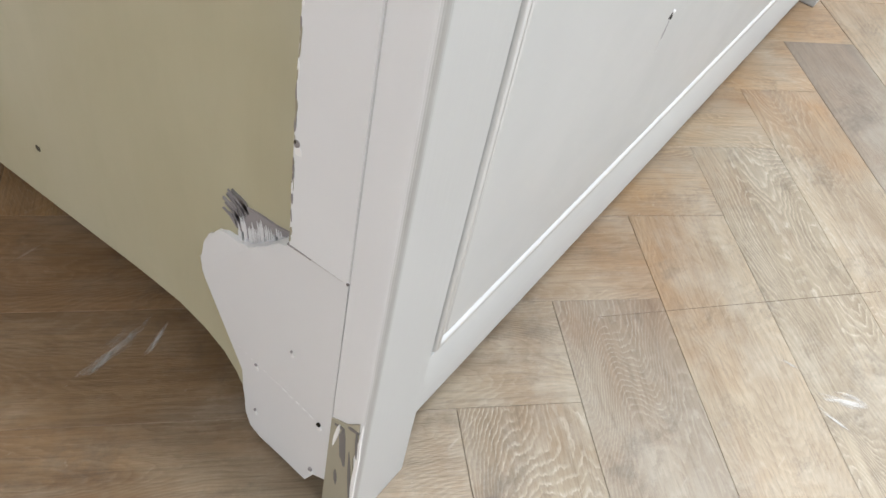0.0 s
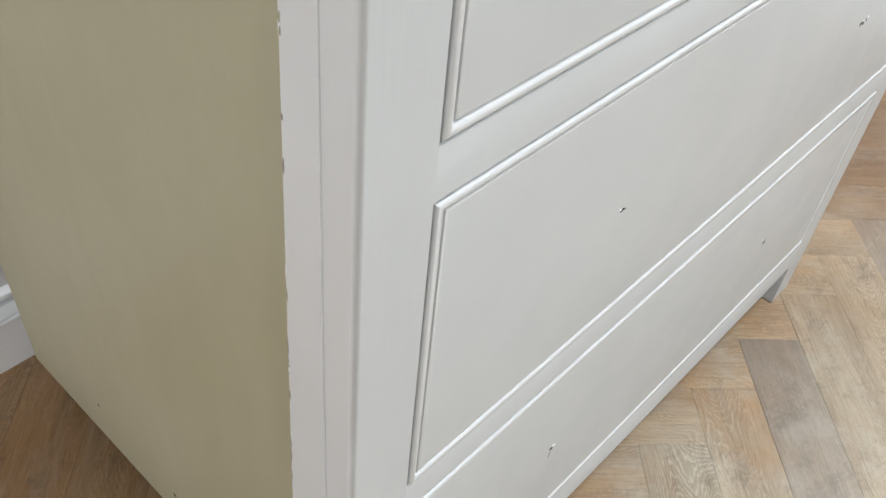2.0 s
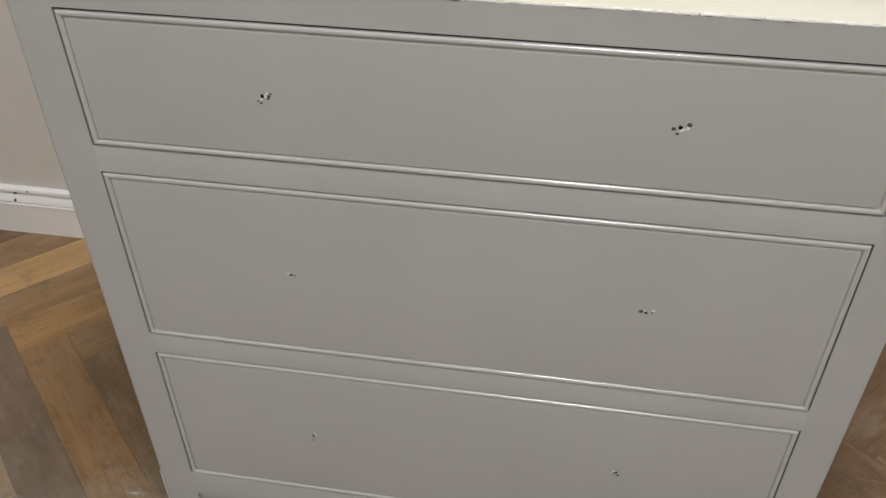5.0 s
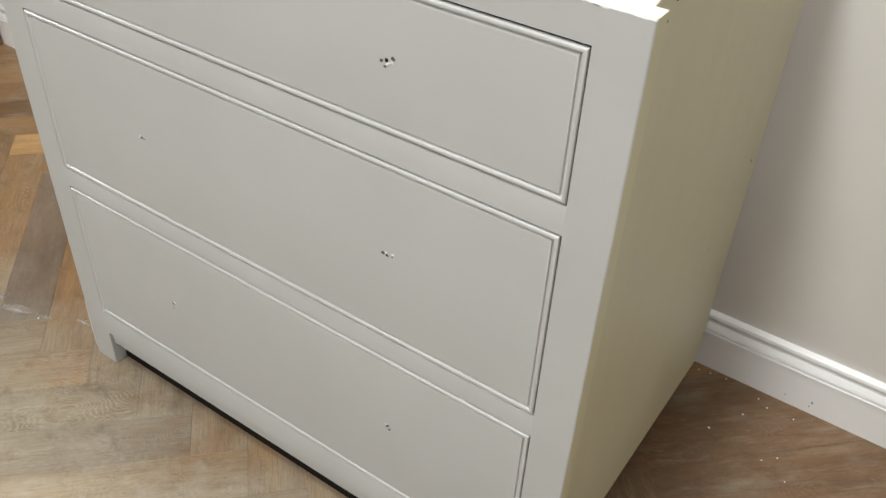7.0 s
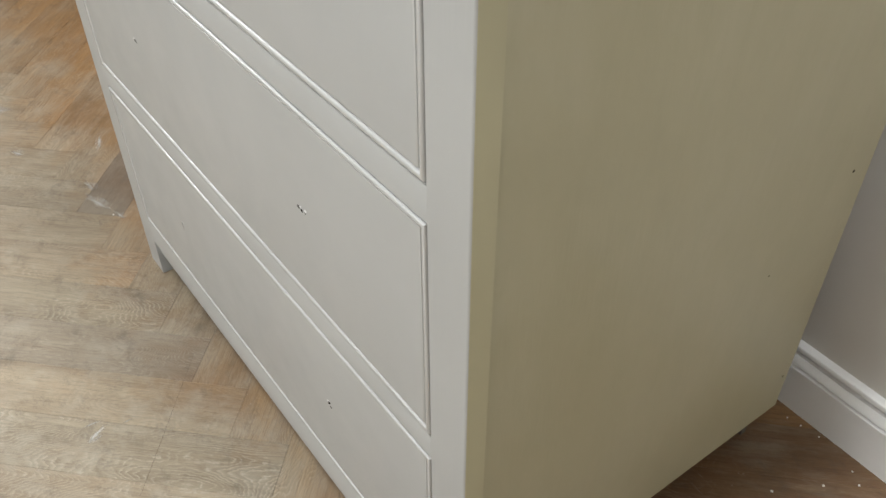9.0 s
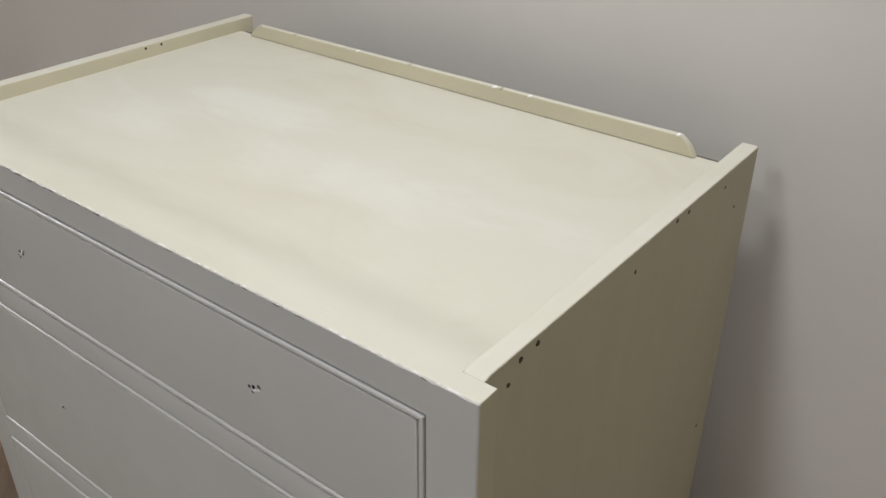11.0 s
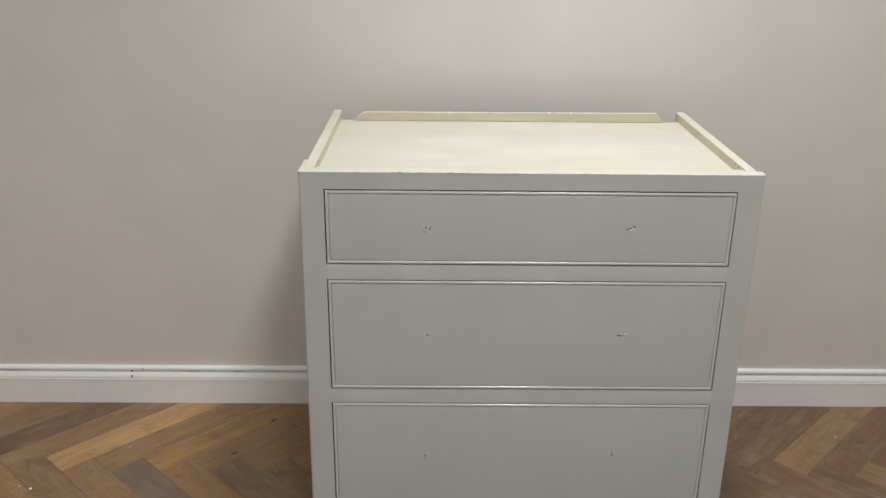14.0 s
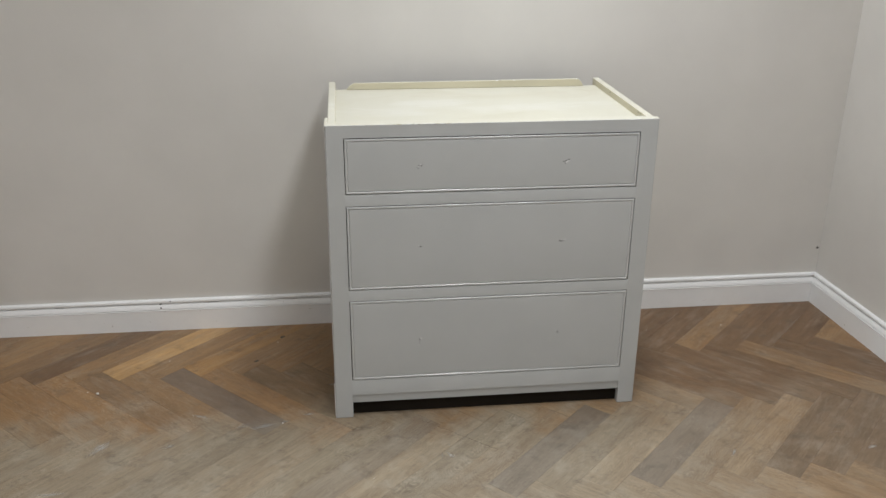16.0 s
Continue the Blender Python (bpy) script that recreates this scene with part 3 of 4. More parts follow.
part("groove_fill", leaned(box(0.0003, 0.0122, FRAME_T + 0.00005, FRAME_T + 0.00045, 0.212, CHEST_H - 0.002), 0.0122), M_GROOVE, chest)
for y0, y1 in ((0.0226, 0.0273), (0.0278, 0.0488)):
    top_lit(part("corner_block", leaned(box(0.0004, 0.0122, y0, y1, 0.8456, CHEST_H - 0.0006, 0.0006), 0.0122), M_STRIP, chest, "small painted block let into the top of the side"))
for y0, y1 in ((0.0490, 0.0627), (0.0633, 0.0865)):
    top_lit(part("corner_block", prism([(0.0046, CHEST_H - 0.0006), (0.0132, CHEST_H - 0.0006), (0.0132, 0.785), (0.0120, 0.785)], 1, y0, y1), M_CREAM, chest, "cream wedge tapering down the top of the side"))

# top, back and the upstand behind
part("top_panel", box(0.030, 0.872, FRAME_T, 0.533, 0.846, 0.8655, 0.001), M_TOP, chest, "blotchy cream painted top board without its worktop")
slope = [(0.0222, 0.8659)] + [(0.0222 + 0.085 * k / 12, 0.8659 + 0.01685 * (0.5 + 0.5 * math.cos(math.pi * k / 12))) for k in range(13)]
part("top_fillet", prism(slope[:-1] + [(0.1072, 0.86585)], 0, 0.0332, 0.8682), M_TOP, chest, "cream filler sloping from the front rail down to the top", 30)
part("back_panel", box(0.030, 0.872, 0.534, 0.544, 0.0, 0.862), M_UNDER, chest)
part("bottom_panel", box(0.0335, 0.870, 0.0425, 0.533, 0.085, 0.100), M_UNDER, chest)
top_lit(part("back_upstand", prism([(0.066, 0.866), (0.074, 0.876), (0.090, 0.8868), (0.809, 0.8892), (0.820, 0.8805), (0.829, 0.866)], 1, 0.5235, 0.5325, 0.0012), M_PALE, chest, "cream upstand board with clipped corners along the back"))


# knocks along the upper edge of the upstand
for x, r, m in ((0.545, 0.0035, M_WHITE), (0.556, 0.0022, M_BARE), (0.60, 0.0026, M_WHITE), (0.40, 0.0022, M_BARE), (0.30, 0.0018, M_WHITE), (0.17, 0.002, M_BARE), (0.805, 0.0022, M_WHITE)):
    edge = 0.8868 + 0.0024 * (x - 0.09) / 0.719
    part("paint_chip", prism([(x - r, edge - 0.0017), (x + r * 0.8, edge - 0.0013), (x + r, edge + 0.0003), (x - r * 0.6, edge + 0.0004)], 1, 0.5231, 0.529), m, chest)


# drawers: inset, depth towards the room (negative is proud)
PROFILE = [(0.0, 0.02), (0.0, 0.0030), (0.0001, 0.0010), (0.0004, 0.0001), (0.0010, -0.0008), (0.0018, -0.0013), (0.0028, -0.0015), (0.0039, -0.0013), (0.0049, -0.0008), (0.0056, 0.0), (0.0061, 0.0011),
           (0.0064, 0.0023), (0.0069, 0.0027), (0.0074, 0.0023), (0.0076, 0.0011), (0.0080, 0.0003), (0.0086, 0.0), (0.0097, -0.0001)]


def drawer_front(x0, x1, z0, z1):
    bm = bmesh.new()
    loops = []
    for inset, y in PROFILE:
        loops.append([bm.verts.new(c) for c in ((x0 + inset, y, z0 + inset), (x1 - inset, y, z0 + inset), (x1 - inset, y, z1 - inset), (x0 + inset, y, z1 - inset))])
    for a, b in zip(loops, loops[1:]):
        for k in range(4):
            bm.faces.new((a[k], a[(k + 1) % 4], b[(k + 1) % 4], b[k]))
    bm.faces.new(loops[-1]), bm.faces.new(loops[0])
    return bm


def blot(points, depth, y, material, parent, name, label=""):
    """A small dent or chip on a front: an outline of (x, z) offsets, a few tenths of a millimetre thick."""
    return part(name, prism(points, 1, y - depth, y + 0.0006), material, parent, label)


def spot(cx, cz, rx, rz, turn=0.0, count=9, seed=0):
    rng = random.Random(seed)
    out = []
    for k in range(count):
        a = math.tau * k / count
        r = 0.8 + 0.4 * rng.random()
        px, pz = rx * r * math.cos(a), rz * r * math.sin(a)
        out.append((cx + px * math.cos(turn) - pz * math.sin(turn), cz + px * math.sin(turn) + pz * math.cos(turn)))
    return out


FIELD = -0.0001
drawers = []
for z0, z1 in OPENINGS:
    drawer = new("drawer")
    drawer.parent = chest
    tagged(drawer, "grey painted drawer front with moulded edge and old handle holes")
    drawers.append(drawer)
    front_board = part("drawer_front", drawer_front(OX0 + 0.0019, OX1 - 0.0015, z0 + 0.0020, z1 - (0.0027 if z1 > 0.8 else 0.0022)), M_DRAWER, drawer, smooth=30)
    front_board.data.materials.append(M_UNDER)
    front_board.data.materials.append(M_MOULD)
    # raw edges inside the gaps, coloured dark to deepen the shade there
    for p in front_board.data.polygons:
        if p.center.y > 0.008:
            p.material_index = 1
        elif p.area < 0.05:
            p.material_index = 2
    part("drawer_box", box(OX0 + 0.012, OX1 - 0.012, 0.0205, 0.45, z0 + 0.012, z1 - 0.02), M_UNDER, drawer)


def handle_mark(drawer, mx, mz, holes, chips, fillers):
    """Old handle fixing: holes, chips and pale filler, each as offsets, sizes (mm) and turn."""
    for items, name, material, depth in ((chips, "paint_chip", M_CHIP, 0.0002), (fillers, "filler_dab", M_WHITE, 0.0005), (holes, "screw_hole", M_DARK, 0.0004)):
        for k, (dx, dz, rx, rz, turn) in enumerate(items):
            blot(spot(mx + dx / 1000, mz + dz / 1000, rx / 1000, rz / 1000, turn, 10, k + int(mz * 100)), depth, FIELD, material, drawer, name)


handle_mark(drawers[0], 0.2505, 0.768, [(-1, 1, 1.9, 2.3, 0.4)], [(5, 0, 2.0, 3.2, -0.4), (7.5, 4, 2.0, 0.8, 0.2), (-6, -5, 1.6, 0.9, 0.1), (-3, -7, 1.9, 1.2, 0.4)], [(-2, -2.2, 1.8, 1.1, 0.3), (2.5, 0.5, 1.2, 2.2, 0.3), (4, 4, 1.6, 1.0, 0.3)])
handle_mark(drawers[0], 0.650, 0.7718, [(-1, 0, 2.0, 2.2, 0.3)], [(-7, -2, 2.2, 1.9, 0.4), (6.5, 3.2, 2.5, 2.3, 0.2), (-3, -7, 1.9, 1.2, 0.1)], [(1, -3.0, 3.4, 1.2, 0.5), (6, -0.5, 1.2, 1.8, 0.2)])
handle_mark(drawers[1], 0.2515, 0.538, [(0, 0, 1.9, 1.3, 0.2)], [(4, -0.8, 2.0, 0.7, -0.3)], [(-2.5, 1.6, 1.5, 0.7, 0)])
handle_mark(drawers[1], 0.650, 0.539, [(0.5, -0.6, 1.8, 1.5, -0.5)], [(-5, 0.8, 2.9, 2.0, 0.3), (7, 0.5, 0.9, 2.0, 0)], [(8, 3.4, 1.8, 1.2, 0), (-1.5, 2.6, 1.4, 0.8, 0)])
handle_mark(drawers[2], 0.251, 0.249, [(-1.0, 0.5, 1.4, 1.3, 0.3)], [(-2.5, 2, 2.6, 1.1, 0.5)], [(1, 3.8, 2.4, 1.0, -0.35)])
blot(spot(0.2485, 0.2415, 0.0011, 0.0062, -0.15, 10, 31), 0.0002, FIELD, M_STROKE, drawers[2], "scratch")
blot(spot(0.2470, 0.2330, 0.0005, 0.0050, -0.15, 10, 32), 0.0002, FIELD, M_GROOVE, drawers[2], "scratch")
handle_mark(drawers[2], 0.652, 0.253, [(0, 3, 2.2, 1.6, 0.3)], [(2.5, -2.6, 2.3, 1.6, 0.5), (-2.5, 0.4, 0.9, 2.2, 0)], [(-3, 4.6, 1.8, 0.8, 0.2)])

# ragged chips along the front top edge: white flakes, dark lines where the paint has lifted
rng = random.Random(4)
for k in range(84):
    cx = rng.choice([rng.uniform(0.012, 0.45), rng.uniform(0.16, 0.42), rng.uniform(0.02, 0.88)])
    dark = rng.random() < 0.42
    length = rng.uniform(0.0015, 0.006)
    points = spot(cx, CHEST_H - (rng.uniform(0.0016, 0.0032) if dark else rng.uniform(0.0003, 0.0022)), length, rng.uniform(0.00012, 0.0003) if dark else rng.uniform(0.0003, 0.0008), rng.uniform(-0.08, 0.08), 8, k)
    part("paint_chip", prism([(p, min(q, CHEST_H - 0.0002)) for p, q in points], 1, -0.0005 if dark else -0.0004, 0.0006), M_CHIP if dark else rng.choice([M_WHITE, M_WHITE, M_PALE]), chest)
part("paint_chip", prism(spot(0.084, 0.0065, 0.011, 0.0026, 0.1, 11, 8), 2, CHEST_H - 0.001, CHEST_H + 0.0002), M_OCHRE, chest, "ochre stain on the cream edge")


def side_hole(y, z, r, x, name="screw_hole", material=M_HOLE, label=""):
    sign = -1 if x < 0.3 else 1
    pts = spot(y, z, r * 0.85, r * 0.85, 0, 10, int(y * 1000))
    part(name, prism(pts, 0, x - sign * 0.001, x + sign * 0.0003), material, chest, label)


def side_x(left, z):
    return 0.0135 + (0.0125 - 0.0135) * z / 0.885 if left else 0.8945 + (0.8885 - 0.8945) * z / 0.885


for y, z, r in ((0.054, 0.860, 0.0028), (0.070, 0.875, 0.0034), (0.094, 0.877, 0.0034), (0.262, 0.861, 0.0026), (0.347, 0.8785, 0.003), (0.374, 0.8775, 0.003), (0.47, 0.868, 0.0024), (0.511, 0.828, 0.0022), (0.525, 0.493, 0.0024), (0.42, 0.40, 0.0014), (0.544, 0.146, 0.002)):
    side_hole(y, z, r, side_x(False, z))
for y, z, r in ((0.267, 0.123, 0.0028), (0.40, 0.14, 0.002)):
    side_hole(y, z, r, side_x(True, z))
for y, z, x0, x1 in ((0.350, 0.880, 0.031, 0.0328), (0.378, 0.880, 0.031, 0.0328), (0.068, 0.8785, 0.031, 0.0328), (0.090, 0.8790, 0.031, 0.0328), (0.064, 0.880, 0.8682, 0.870), (0.087, 0.880, 0.8682, 0.870), (0.36, 0.879, 0.8682, 0.870)):
    part("screw_hole", prism(spot(y, z, 0.0022, 0.0022, 0, 10, 3), 0, x0, x1), M_HOLE, chest)

# the left foot: filler block brushed over in white, its paint running onto the cream side
PATCH = [(0.0225, 0.108), (0.0225, 0.2118), (0.044, 0.2118), (0.056, 0.208), (0.0635, 0.2005), (0.070, 0.1965), (0.079, 0.1865), (0.088, 0.1780), (0.097, 0.1733), (0.107, 0.1720), (0.113, 0.1685), (0.119, 0.1625), (0.125, 0.1520), (0.1283, 0.1440), (0.1292, 0.1350), (0.1285, 0.1240), (0.1262, 0.1180), (0.1215, 0.1125),
         (0.112, 0.106), (0.110, 0.099), (0.107, 0.094), (0.100, 0.087), (0.097, 0.076), (0.0958, 0.057), (0.0950, 0.040), (0.0932, 0.020), (0.0890, 0.0102), (0.080, 0.0076), (0.061, 0.0105), (0.044, 0.0112), (0.038, 0.0120), (0.0305, 0.0300), (0.0225, 0.0340)]
bm = bmesh.new()
fine = []
for (ya, za), (yb, zb) in zip(PATCH, PATCH[1:] + PATCH[:1]):
    steps = max(1, int(math.hypot(yb - ya, zb - za) / 0.003))
    for s in range(steps):
        f = s / steps
        y, z = ya + (yb - ya) * f, za + (zb - za) * f
        if y > 0.06 and z > 0.03:
            j = noise.noise(Vector((y * 260, z * 260, 3.0))) * 0.0016
            y, z = y + j, z + j * 0.6
        fine.append((y, z))


def foot_x(y, z):
    """The filler slopes from the stile back to the side board."""
    k = min(1.0, max(0.0, (y - 0.0225) / 0.100))
    return 0.0006 + (0.0128 - 0.0006) * k


front = [bm.verts.new((foot_x(y, z), y, z)) for y, z in fine]
back = [bm.verts.new((0.0145, y, z)) for y, z in fine]
face = bm.faces.new(front)
for i in range(len(fine)):
    j = (i + 1) % len(fine)
    bm.faces.new((front[i], front[j], back[j], back[i]))
bm.faces.new(back)
bmesh.ops.triangulate(bm, faces=[face])
patch = part("foot_filler", bm, M_STRIP, chest, "white brushed-over filler block on the foot", 60)
for y, z, r in ((0.031, 0.085, 0.0013), (0.083, 0.084, 0.0010), (0.055, 0.127, 0.0007), (0.084, 0.035, 0.0008), (0.034, 0.031, 0.0013)):
    part("screw_hole", prism(spot(y, z, r, r, 0, 8, 5), 0, foot_x(y, z) - 0.0012, foot_x(y, z) + 0.002), M_DARK if y < 0.0315 else M_STROKE, chest)
    part("filler_dab", prism(spot(y - 0.001, z - 0.0035, r * 1.1, r * 1.4, 0.3, 8, 6), 0, foot_x(y, z) - 0.0010, foot_x(y, z) + 0.002), M_WHITE, chest)

# dry brush strokes above the filler: a dark body that frays into bristle lines at both ends
rng = random.Random(9)
part("brush_stroke", prism([(0.0945, 0.1985), (0.0985, 0.1925), (0.1005, 0.1860), (0.0995, 0.1800), (0.0925, 0.1775), (0.0865, 0.1815), (0.0800, 0.1900), (0.0720, 0.1955), (0.0640, 0.2005), (0.0640, 0.2020), (0.0745, 0.2000), (0.0860, 0.1998)], 0, 0.0121, 0.0138), M_STROKE, chest)
for k in range(60):
    f = rng.random()
    y, z = 0.0930 + 0.0085 * f, 0.1985 - 0.0170 * f
    reach = rng.uniform(0.003, 0.011) * (1.1 - 0.4 * f)
    h = rng.uniform(0.0002, 0.00045)
    lean = 1.15 + rng.uniform(-0.3, 0.25)
    pts = [(y - h, z - 0.003), (y + h, z - 0.003), (y + h + lean * 0.5 * reach, z + reach * 0.25), (y + lean * reach, z + reach * 0.55), (y - h + lean * 0.45 * reach, z + reach * 0.3)]
    part("brush_stroke", prism(pts, 0, 0.01205 - 0.00005 * (k % 2), 0.0138), (M_STROKE, M_BRUSH, M_STROKE)[k % 3], chest)
for k in range(26):
    y = 0.0985 - 0.0011 * k + rng.uniform(-0.0006, 0.0006)
    z = 0.1745 + 0.0008 * k
    reach = rng.uniform(0.004, 0.013) * (1.0 if k < 18 else 0.6)
    h = rng.uniform(0.00015, 0.0004)
    part("brush_stroke", prism([(y - h, z - 0.004), (y + h, z - 0.004), (y + 0.25 * reach, z + reach), (y - h + 0.1 * reach, z + reach * 0.5)], 0, 0.0117, 0.0138), M_STRIP, chest)
for k in range(9):
    y = 0.0575 - 0.0036 * k
    h = 0.0010 * (1.0 - k / 11)
    part("brush_stroke", prism([(y, 0.2117 - h), (y - 0.0032, 0.2117 - h * 0.8), (y - 0.0032, 0.2119), (y, 0.2119)], 0, -0.0001, 0.001), (M_STROKE, M_GROOVE)[k > 3], chest)

for k, (y, z, ry, rz, turn) in enumerate(((0.109, 0.107, 0.0028, 0.0016, 0.5), (0.1045, 0.095, 0.0022, 0.0014, 0.8))):
    part("paint_chip", prism(spot(y, z, ry, rz, turn, 9, k + 60), 0, 0.0112, 0.0138), M_BRUSH, chest)
for k in range(12):
    y = 0.033 + 0.0054 * k
    z = 0.0847 + 0.0003 * (k % 3)
    part("filler_seam", prism([(y, z), (y + 0.0056, z), (y + 0.0056, z + 0.0003), (y, z + 0.0004)], 0, foot_x(y + 0.003, 0) - 0.0003, 0.0136), M_WHITE, chest)
for y, z, r, m in ((0.0548, 0.272, 0.0022, M_STROKE), (0.0538, 0.2685, 0.0024, M_WHITE), (0.0556, 0.2728, 0.0009, M_HOLE)):
    part("paint_chip", prism(spot(y, z, r * 0.8, r, 0.3, 9, int(z * 1e4)), 0, -0.0003 - (0.0001 if m is M_HOLE else 0), 0.001), m, chest)

# bare scraped patch on the edge of the foot
part("bare_patch", prism([(0.0028, 0.003), (0.0218, 0.003), (0.0218, 0.104), (0.012, 0.108), (0.0045, 0.116), (0.0036, 0.096), (0.0052, 0.08), (0.0030, 0.06), (0.0046, 0.03)], 0, -0.0005, 0.001), M_BARE, chest, "scraped bare wood where the paint is broken off")
for k, (y, z, ry, rz) in enumerate(((0.0125, 0.085, 0.0022, 0.018), (0.0055, 0.06, 0.0010, 0.022), (0.004, 0.095, 0.0008, 0.014), (0.016, 0.102, 0.0035, 0.0012), (0.007, 0.108, 0.004, 0.0012), (0.0145, 0.05, 0.0012, 0.008))):
    part("paint_chip", prism(spot(y, z, ry, rz, -0.1, 12, k + 40), 0, -0.0009, 0.0004), M_BRUSH, chest)
part("screw_hole", prism(spot(0.0226, 0.2122, 0.0006, 0.0009, 0, 8, 2), 0, -0.0003, 0.002), M_BRUSH, chest)
part("filler_dab", prism(spot(0.0175, 0.092, 0.0012, 0.013, 0.12, 10, 47), 0, -0.0012, 0.0004), M_WHITE, chest)
part("filler_dab", prism(spot(0.0024, 0.06, 0.0013, 0.05, 0.0, 14, 48), 0, -0.0008, 0.0004), M_WHITE, chest)

# chipped paint along the back edge of the lipping
for k in range(60):
    z = rng.uniform(0.215, 0.84)
    if rng.random() < 0.4:
        z = rng.uniform(0.215, 0.36)
    pts = spot(strip_back(z) - 0.0005 + rng.uniform(-0.0003, 0.0003), z, rng.uniform(0.0002, 0.0006), rng.uniform(0.0012, 0.006), rng.uniform(-0.08, 0.08), 8, k + 70)
    part("paint_chip", prism(pts, 0, planed(z) - 0.0002 - 0.00005 * (k % 3), planed(z) + 0.001), rng.choice([M_STROKE, M_WHITE, M_BARE, M_BARE]), chest)

for y, z, r in ((0.0452, 0.838, 0.0022), (0.0450, 0.808, 0.0015)):
    part("paint_chip", prism(spot(y, z, r * 0.5, r * 1.6, 0.1, 9, int(z * 1e4)), 0, planed(z) - 0.0003, planed(z) + 0.001), M_CHIP, chest)

# ---- things by the far wall ----
pallet = tagged(new("wooden_pallet"), "rough wooden pallet with a tall carton on it", "pallet")
for y in (0.2135, 0.3155, 0.4175, 0.5195, 0.5985):
    half = 0.0475 if y < 0.59 else 0.0275
    part("deck_board", box(-1.97, -1.405, y - half, y + half, 0.122, 0.140, 0.002), M_PALLET, pallet)
for x in (-1.455, -1.685, -1.915):
    part("stringer", box(x - 0.05, x + 0.05, 0.166, 0.626, 0.100, 0.1215, 0.002), M_PALLET, pallet)
    part("bottom_board", box(x - 0.05, x + 0.05, 0.170, 0.624, 0.0038, 0.0215, 0.002), M_PALLET, pallet)
    for y in (0.220, 0.398, 0.578):
        part("block", box(x - 0.047, x + 0.047, y - 0.045, y + 0.045, 0.022, 0.0995, 0.003), M_PALLET, pallet)
bm = prism([(0.160, 0.1402), (0.257, 0.1402), (0.257, 0.1432), (0.157, 0.1432), (0.152, 0.136), (0.1545, 0.1345)], 0, -1.96, -1.398, 0.0004)
tagged(new("cardboard_sheet", mesh_of(bm, "cardboard_sheet", M_CARD)), "brown cardboard strip folded over the edge of the pallet", "cardboard")
bm = prism([(-1.400, 0.1402), (-1.395, 0.137), (-1.391, 0.100), (-1.389, 0.1005), (-1.392, 0.1425), (-1.400, 0.1434)], 1, 0.165, 0.40, 0.0004)
tagged(new("cardboard_sheet", mesh_of(bm, "cardboard_flap", M_CARD)), "torn brown cardboard flap hanging over the pallet's end", "cardboard")
tall = tagged(new("tall_carton"), "tall red-brown cardboard carton standing on the pallet", "cardboard box")
part("carton_body", box(-1.96, -1.467, 0.258, 0.595, 0.1403, 0.95, 0.004), M_BROWN, tall)
part("flap", box(-1.955, -1.472, 0.262, 0.425, 0.951, 0.955, 0.001), M_BROWN, tall)
part("flap", box(-1.955, -1.472, 0.428, 0.591, 0.951, 0.955, 0.001), M_BROWN, tall)
board = tagged(new("cardboard_sheet", mesh_of(box(-1.455, -1.205, 0.604, 0.628, 0.0, 0.86, 0.003), "cardboard_panel", M_BROWN)), "red-brown cardboard panel leaning against the wall", "cardboard")
tape = tagged(new("green_tape", mesh_of(box(-1.225, -1.196, 0.594, 0.6035, 0.44, 0.53, 0.003), "green_tape", M_GREEN)), "green plastic strip stuck on the cardboard panel", "tape")
sheet = tagged(new("cardboard_sheet", mesh_of(prism([(-1.99, -0.25), (-1.32, 0.02), (-1.285, 0.285), (-1.99, 0.60)], 2, 0.0003, 0.0033), "cardboard_sheet", M_CARD)), "flat brown cardboard sheet lying under the pallet", "cardboard")
for name, at, r, s in (("foam_chunk", (-1.312, 0.19, 0.0034), 0.032, 1), ("foam_chunk", (-1.300, 0.245, 0.0034), 0.009, 3), ("foam_chunk", (-1.305, 0.13, 0.0034), 0.007, 4)):
    chunk = tagged(new(name, mesh_of(lump(r, 1.25, s), name, M_FOAM, 60)), "broken white polystyrene chunk lying on the cardboard", "packing foam", "foam chunks")
    chunk.location = at

slab = tagged(new("foam_slab", mesh_of(box(-0.18, 0.18, -0.115, 0.115, 0.0, 0.042, 0.012, 4), "foam_slab", M_FOAM)), "flat white polystyrene slab lying beside the pallet", "packing foam")
slab.matrix_world = pose(-1.572, 0.035, 0.0036, 0, 0, 5)

# crumbs of plaster on the floor
CRUMBS = [(0.893, 0.614, 2.0), (0.914, 0.618, 1.8), (0.942, 0.622, 2.0), (0.959, 0.494, 2.6), (0.996, 0.558, 2.4), (1.006, 0.61, 2.2), (1.025, 0.598, 2.2), (1.071, 0.60, 1.8), (1.055, 0.48, 1.8), (1.075, 0.50, 1.8), (1.10, 0.46, 1.5),
          (-0.732, 0.213, 5.0), (-0.765, 0.225, 2.6), (-0.547, 0.401, 2.0), (1.38, 0.47, 2.4), (-0.2, 0.5, 1.6), (0.10, -0.30, 1.6), (-0.155, -0.011, 2.4)]
for k, (cx, cy, r) in enumerate(CRUMBS):
    crumb = tagged(new("plaster_crumb", mesh_of(lump(r / 1250, 0.7, k + 1, 0.5), "plaster_crumb", M_CRUMB)), "tiny white plaster crumb on the floor", "debris", "plaster crumbs")
    crumb.location = (cx, cy, 0.0002)

